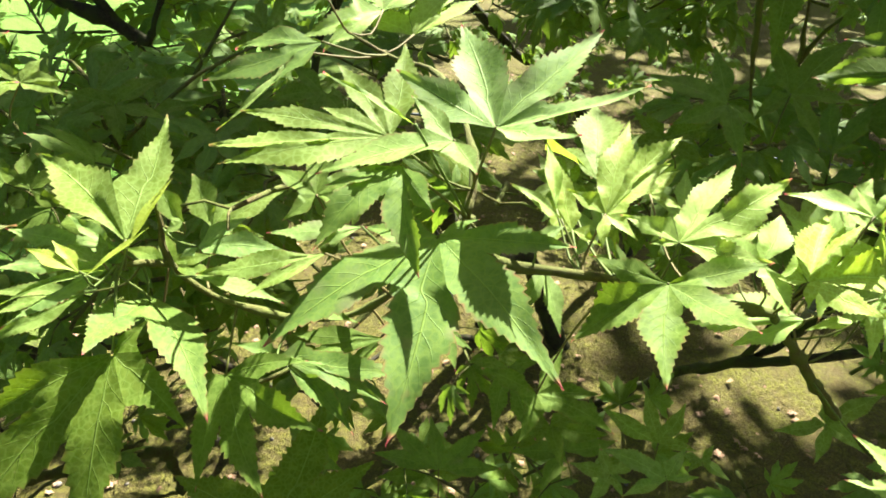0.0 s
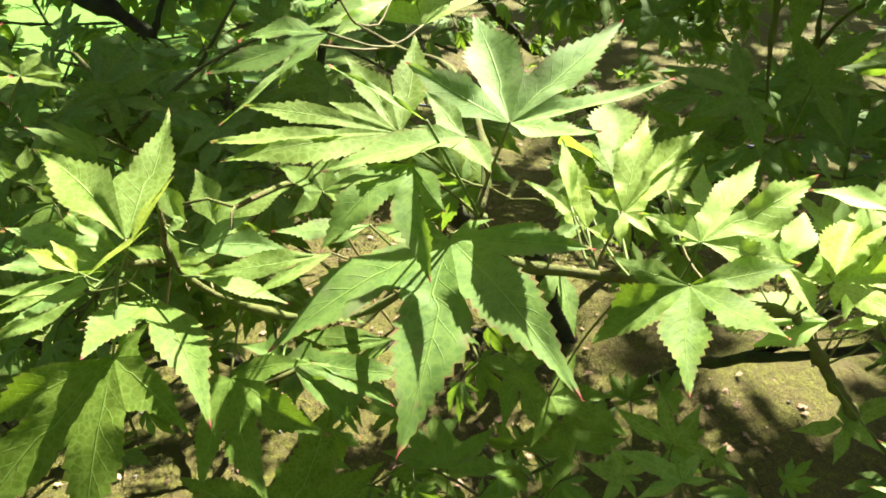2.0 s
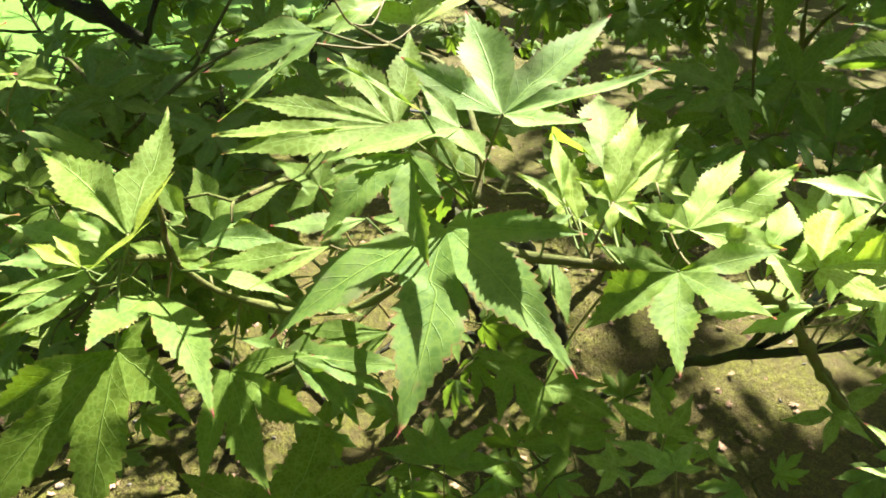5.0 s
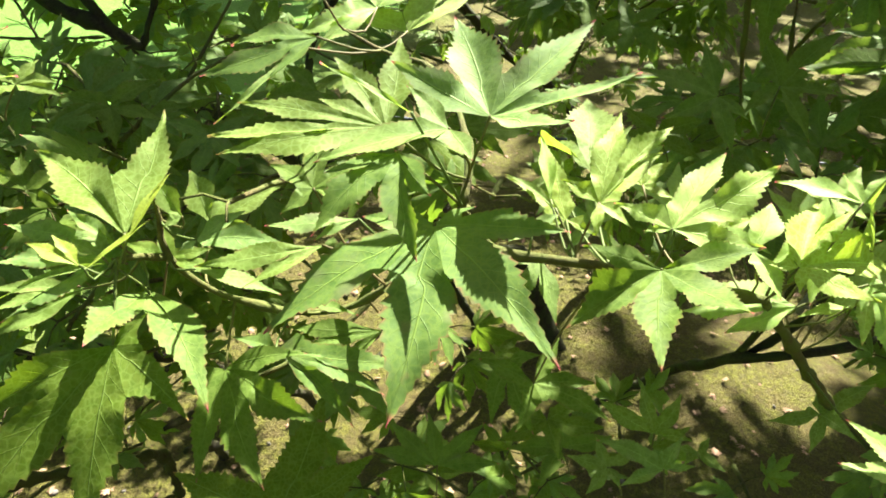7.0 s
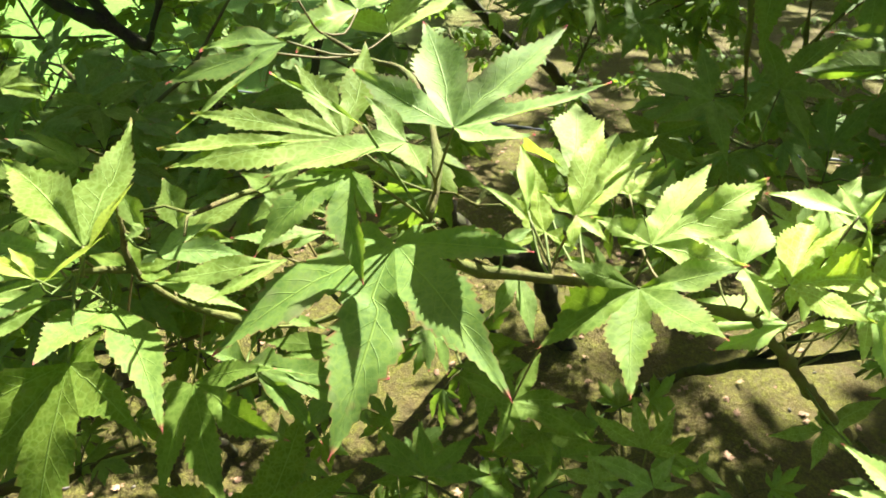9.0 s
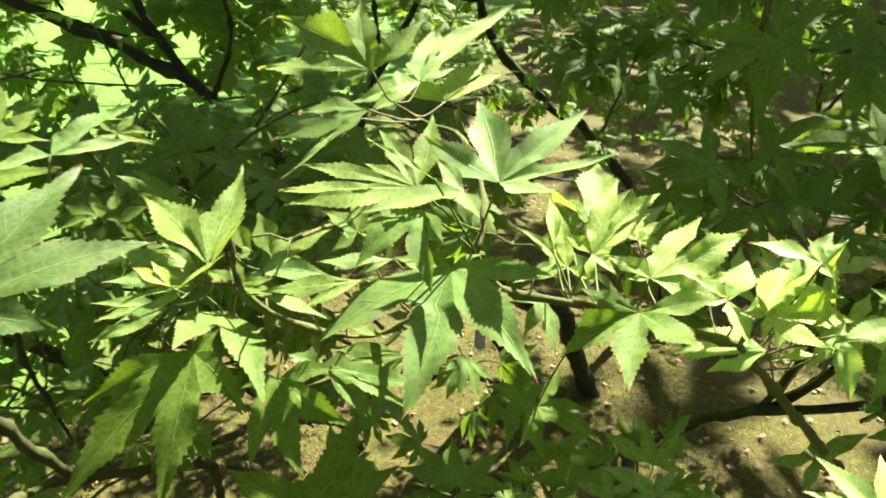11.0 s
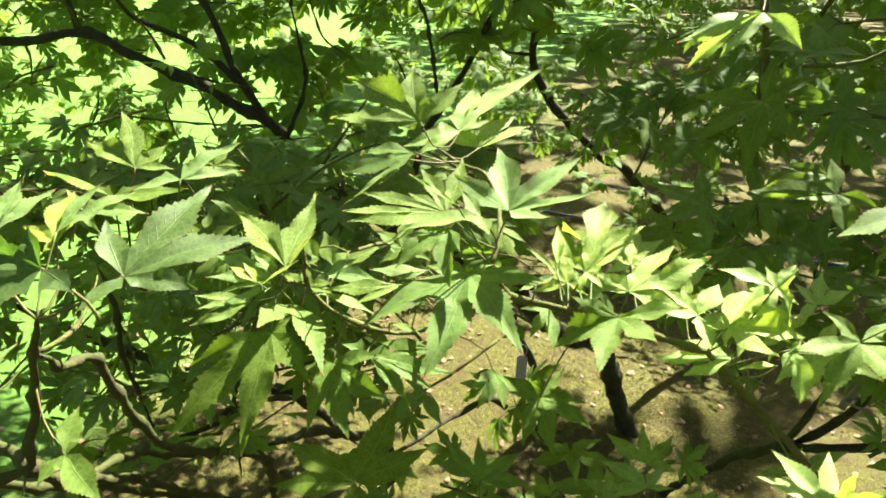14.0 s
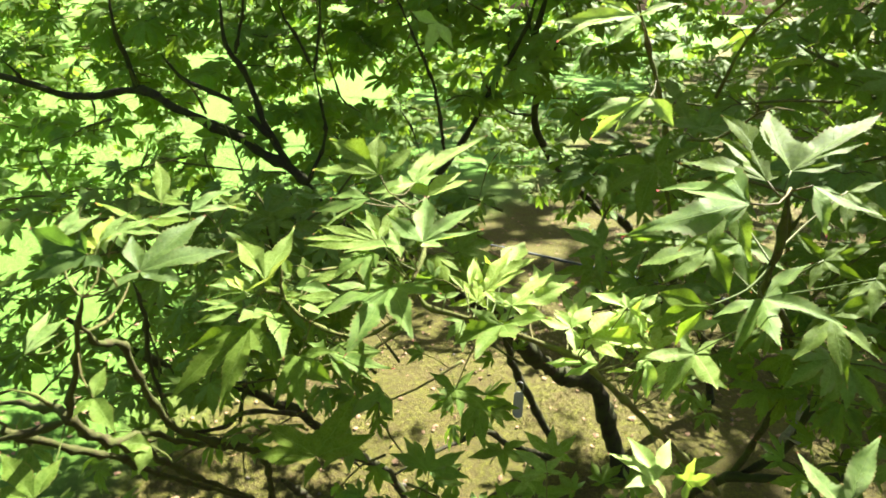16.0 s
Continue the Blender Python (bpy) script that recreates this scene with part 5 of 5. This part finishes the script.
fill("near", (-0.88, 0.45, 0.66), (-0.46, 0.78, 0.93), 12, 0.046, 3, far_leaf("near", FINE))
fill("near", (-0.78, 0.28, 0.50), (-0.36, 0.62, 0.80), 14, 0.044, 3, far_leaf("near", FINE))
# the crown behind
fill("main", (-1.9, 1.12, 0.80), (0.1, 2.0, 1.55), 330, 0.066, 3, far_leaf("main", COARSE))
fill("main", (-1.6, 0.60, 0.30), (-0.5, 1.2, 0.80), 16, 0.042, 3, far_leaf("main", COARSE))
fill("far", (0.05, 1.3, 0.82), (1.8, 2.9, 1.6), 560, 0.050, 3, far_leaf("far", COARSE))
fill("far", (-0.2, 1.7, 0.50), (0.6, 2.5, 0.95), 45, 0.040, 3, far_leaf("far", COARSE))
fill("main", (-1.5, 1.0, 0.45), (-0.45, 1.8, 0.82), 30, 0.046, 3, far_leaf("main", COARSE))
fill("main", (-0.75, 1.22, 0.95), (0.0, 1.8, 1.5), 40, 0.066, 3, far_leaf("main", COARSE))
fill("main", (-0.75, 1.22, 1.2), (0.1, 1.9, 1.6), 40, 0.064, 3, far_leaf("main", COARSE))
fill("main", (-1.05, 1.22, 0.85), (-0.15, 2.0, 1.25), 50, 0.064, 3, far_leaf("main", COARSE))
fill("main", (-0.78, 0.88, 0.66), (-0.25, 1.35, 0.92), 30, 0.050, 3, far_leaf("main", COARSE))
fill("main", (-2.0, 1.15, 0.62), (-0.95, 2.0, 1.35), 120, 0.052, 3, far_leaf("main", COARSE))
# unseen upper crown over the bed, added to shade what lies behind
fill("main", (-1.3, 0.9, 1.60), (0.6, 3.5, 2.3), 45, 0.075, 3, far_leaf("main", ROUGH), (0.15, 0.35), crown=True)
fill("far", (0.4, 0.9, 1.60), (2.8, 5.5, 2.5), 170, 0.080, 3, far_leaf("far", ROUGH), (0.15, 0.35), crown=True)
fill("near", (0.24, 0.34, 1.42), (1.2, 1.75, 1.9), 400, 0.065, 3, far_leaf("near", ROUGH), (0.1, 0.25), crown=True)
fill("near", (0.28, 0.68, 1.42), (0.66, 1.08, 1.72), 110, 0.065, 3, far_leaf("near", ROUGH), (0.08, 0.16), crown=True)
fill("near", (0.05, 0.74, 1.42), (0.32, 1.05, 1.72), 60, 0.065, 3, far_leaf("near", ROUGH), (0.08, 0.16), crown=True)
fill("near", (-0.8, 0.58, 1.42), (0.4, 1.75, 1.9), 350, 0.065, 3, far_leaf("near", ROUGH), (0.1, 0.25), crown=True)

for key in TREES:
    tagged(FOLIAGE[key].object("foliage", LEAF_FAR, TREES[key]), "mass of small green maple leaves", kind="stuff")
    tagged(TWIGS[key].object("fine_growth", TWIG, TREES[key]), "fine leafy twigs", kind="stuff")


# ---- small things ----
def hose():
    pts = [(-1.6, 3.40), (-0.6, 3.08), (0.13, 2.83), (0.9, 2.55), (1.3, 2.46), (2.2, 2.30), (3.4, 2.2)]
    pts = [(x, y, ground_height(x, y) + 0.008) for x, y in pts]
    line, rad = smooth_line(pts, [0.006] * len(pts), 0.05)
    ob = new("garden_hose", mesh_of("garden_hose", *tube(line, rad, 10), HOSE))
    return tagged(ob, "thin grey plastic hose lying on bare soil", "hose")


def plant_tag(p):
    """A hanging label of plastic with a wire loop."""
    top = new("plant_tag")
    top.location = p
    tagged(top, "faded grey plastic plant label hanging from a stem", "label")
    bm = bmesh.new()
    bmesh.ops.create_cube(bm, size=1.0, matrix=Matrix.Translation((0, 0, -0.05)) @ Matrix.Diagonal((0.024, 0.0015, 0.075, 1)))
    bmesh.ops.bevel(bm, geom=[e for e in bm.edges if abs((e.verts[0].co - e.verts[1].co).y) > 0.001], offset=0.005, segments=3, affect="EDGES")
    me = bpy.data.meshes.new("plate")
    bm.to_mesh(me)
    bm.free()
    me.materials.append(TAG)
    part("plate", me, top)
    ring = [Vector((0.010 * math.sin(a), 0.006 * math.cos(a), 0.012 * math.cos(a))) for a in [6.2832 * k / 16 for k in range(17)]]
    part("wire_loop", mesh_of("wire_loop", *tube(ring, [0.0008] * 17, 5), WIRE), top)
    return top


hose()
plant_tag((0.012, 1.150, 0.320))


def litter():
    """Dry leaves and pebbles on the ground."""
    rng = random.Random(5)
    dry, stones, moss = Joined(), Joined(), Joined()
    for _ in range(1500):
        x, y = rng.uniform(-1.6, 1.6), rng.uniform(0.6, 3.6)
        m = Matrix.Translation((x, y, ground_height(x, y) + 0.006)) @ frame_of((rng.gauss(0, 0.3), rng.gauss(0, 0.3), 1), (rng.uniform(-1, 1), rng.uniform(-1, 1), 0)) @ Matrix.Scale(rng.uniform(0.006, 0.022), 4)
        dry.put(COARSE[rng.randrange(8)], m)
    bm = bmesh.new()
    bmesh.ops.create_icosphere(bm, subdivisions=1, radius=1.0)
    v, f = np.array([tuple(q.co) for q in bm.verts]), [tuple(q.index for q in face.verts) for face in bm.faces]
    bm.free()
    for _ in range(60):
        x, y, r = rng.uniform(-1.4, 1.5), rng.uniform(0.7, 3.0), rng.uniform(0.003, 0.008)
        m = Matrix.Translation((x, y, ground_height(x, y) + r * 0.2)) @ Euler((rng.random(), rng.random(), 6 * rng.random())).to_matrix().to_4x4() @ Matrix.Diagonal((r * rng.uniform(0.8, 1.5), r, r * 0.6, 1))
        stones.put((v, f, np.zeros((len(v), 2))), m)
    for _ in range(22000):
        x, y = rng.uniform(-1.1, 1.3), rng.uniform(0.75, 2.4)
        if noise.noise(Vector((x * 2.2, y * 2.2, 9))) < -0.05:
            continue
        r = rng.uniform(0.003, 0.008)
        d = Vector((rng.gauss(0, 0.5), rng.gauss(0, 0.5), 1)).normalized() * r * 1.7
        s = Vector((d.y, -d.x, 0.2)).normalized() * r * 0.35
        p = Vector((x, y, ground_height(x, y) - 0.001))
        moss.add([p - s, p + s, p + s * 0.7 + d * 0.6, p + d, p - s * 0.7 + d * 0.6], [(0, 1, 2, 3, 4)])
    tagged(dry.object("dry_leaves", DRY), "scattered brown dry maple leaves on soil", "leaf litter", kind="stuff")
    tagged(stones.object("pebbles", STONE), "small pale pebbles on the soil", "pebbles", kind="stuff")
    tagged(moss.object("moss", MOSS, None, False), "yellow-green moss tufts on the soil", "moss", kind="stuff")


litter()


def border():
    """The dark planting that closes the garden beyond the lawn."""
    rng = random.Random(3)
    j = Joined()
    for _ in range(3800):
        a = rng.uniform(-2.4, 1.2)
        r = rng.uniform(17, 22)
        x, y = r * math.sin(a), r * math.cos(a)
        z = rng.uniform(0.0, 1.0) ** 1.3 * (4.2 + 1.6 * noise.noise(Vector((a * 6, 0, 0))))
        m = Matrix.Translation((x, y, z + 0.1)) @ frame_of((rng.gauss(0, 0.5), rng.gauss(-0.6, 0.5), 1), (rng.uniform(-1, 1), rng.uniform(-1, 1), -0.3)) @ Matrix.Scale(rng.uniform(0.3, 0.7), 4)
        j.put(ROUGH[rng.randrange(6)], m)
    tagged(j.object("shrub_border", LEAF_FAR), "dark green shrubs behind the lawn", "shrubs", kind="stuff")


border()


def unseen_shade_tree(place, seed):
    """Broad tree added outside the view so its crown shades ground behind the maples."""
    top = tree("unseen_shade_tree", place, "unseen tall broad-leaved tree added to shade the bed")
    rng = random.Random(seed)
    verts, faces = tube(*smooth_line([(0, 0, -0.1), (0.1, 0, 2.0), (-0.2, 0.1, 4.2), (-0.4, 0.2, 6.5)], [0.24, 0.19, 0.15, 0.07], 0.2), 12, 0.15)
    part("trunk", mesh_of("trunk", verts, faces, BARK), top)
    j = Joined()
    for k in range(13):
        a = k * 2.4
        end = Vector((math.cos(a) * rng.uniform(1.5, 5.5) - 2.0, math.sin(a) * rng.uniform(1.5, 6.0), rng.uniform(4.4, 6.6)))
        verts, faces = tube(*smooth_line([(-0.1, 0, 2.6 + 0.3 * k), end * 0.5 + Vector((0, 0, 2.0)), end], [0.08, 0.05, 0.02], 0.25), 8, 0.1)
        part("branch", mesh_of("branch", verts, faces, BARK), top)
        for _ in range(300):
            c = end + Vector((rng.gauss(0, 1.3), rng.gauss(0, 1.3), rng.gauss(0, 0.5)))
            g = c + top.location - SUN * (c.z / SUN.z)
            h = c + top.location - SUN * ((c.z - 1.0) / SUN.z)
            # leave out leaves that would block sun on openings, front leaves and lawn
            if any(math.hypot(g.x - x, g.y - y) < r for x, y, r in OPENINGS) or (abs(h.x) < 0.5 and h.y < 0.5) or g.x < -1.2 - 0.15 * g.y:
                continue
            m = Matrix.Translation(c + top.location) @ frame_of((rng.gauss(0, 0.4), rng.gauss(0, 0.4), 1), (rng.uniform(-1, 1), rng.uniform(-1, 1), -0.3)) @ Matrix.Scale(rng.uniform(0.23, 0.42), 4)
            j.put(ROUGH[rng.randrange(6)], m)
    tagged(j.object("foliage", LEAF_FAR, top), "broad green crown added for its shade", kind="stuff")


unseen_shade_tree((5.4, 10.5, 0), 21)
unseen_shade_tree((9.0, 18.5, 0), 22)
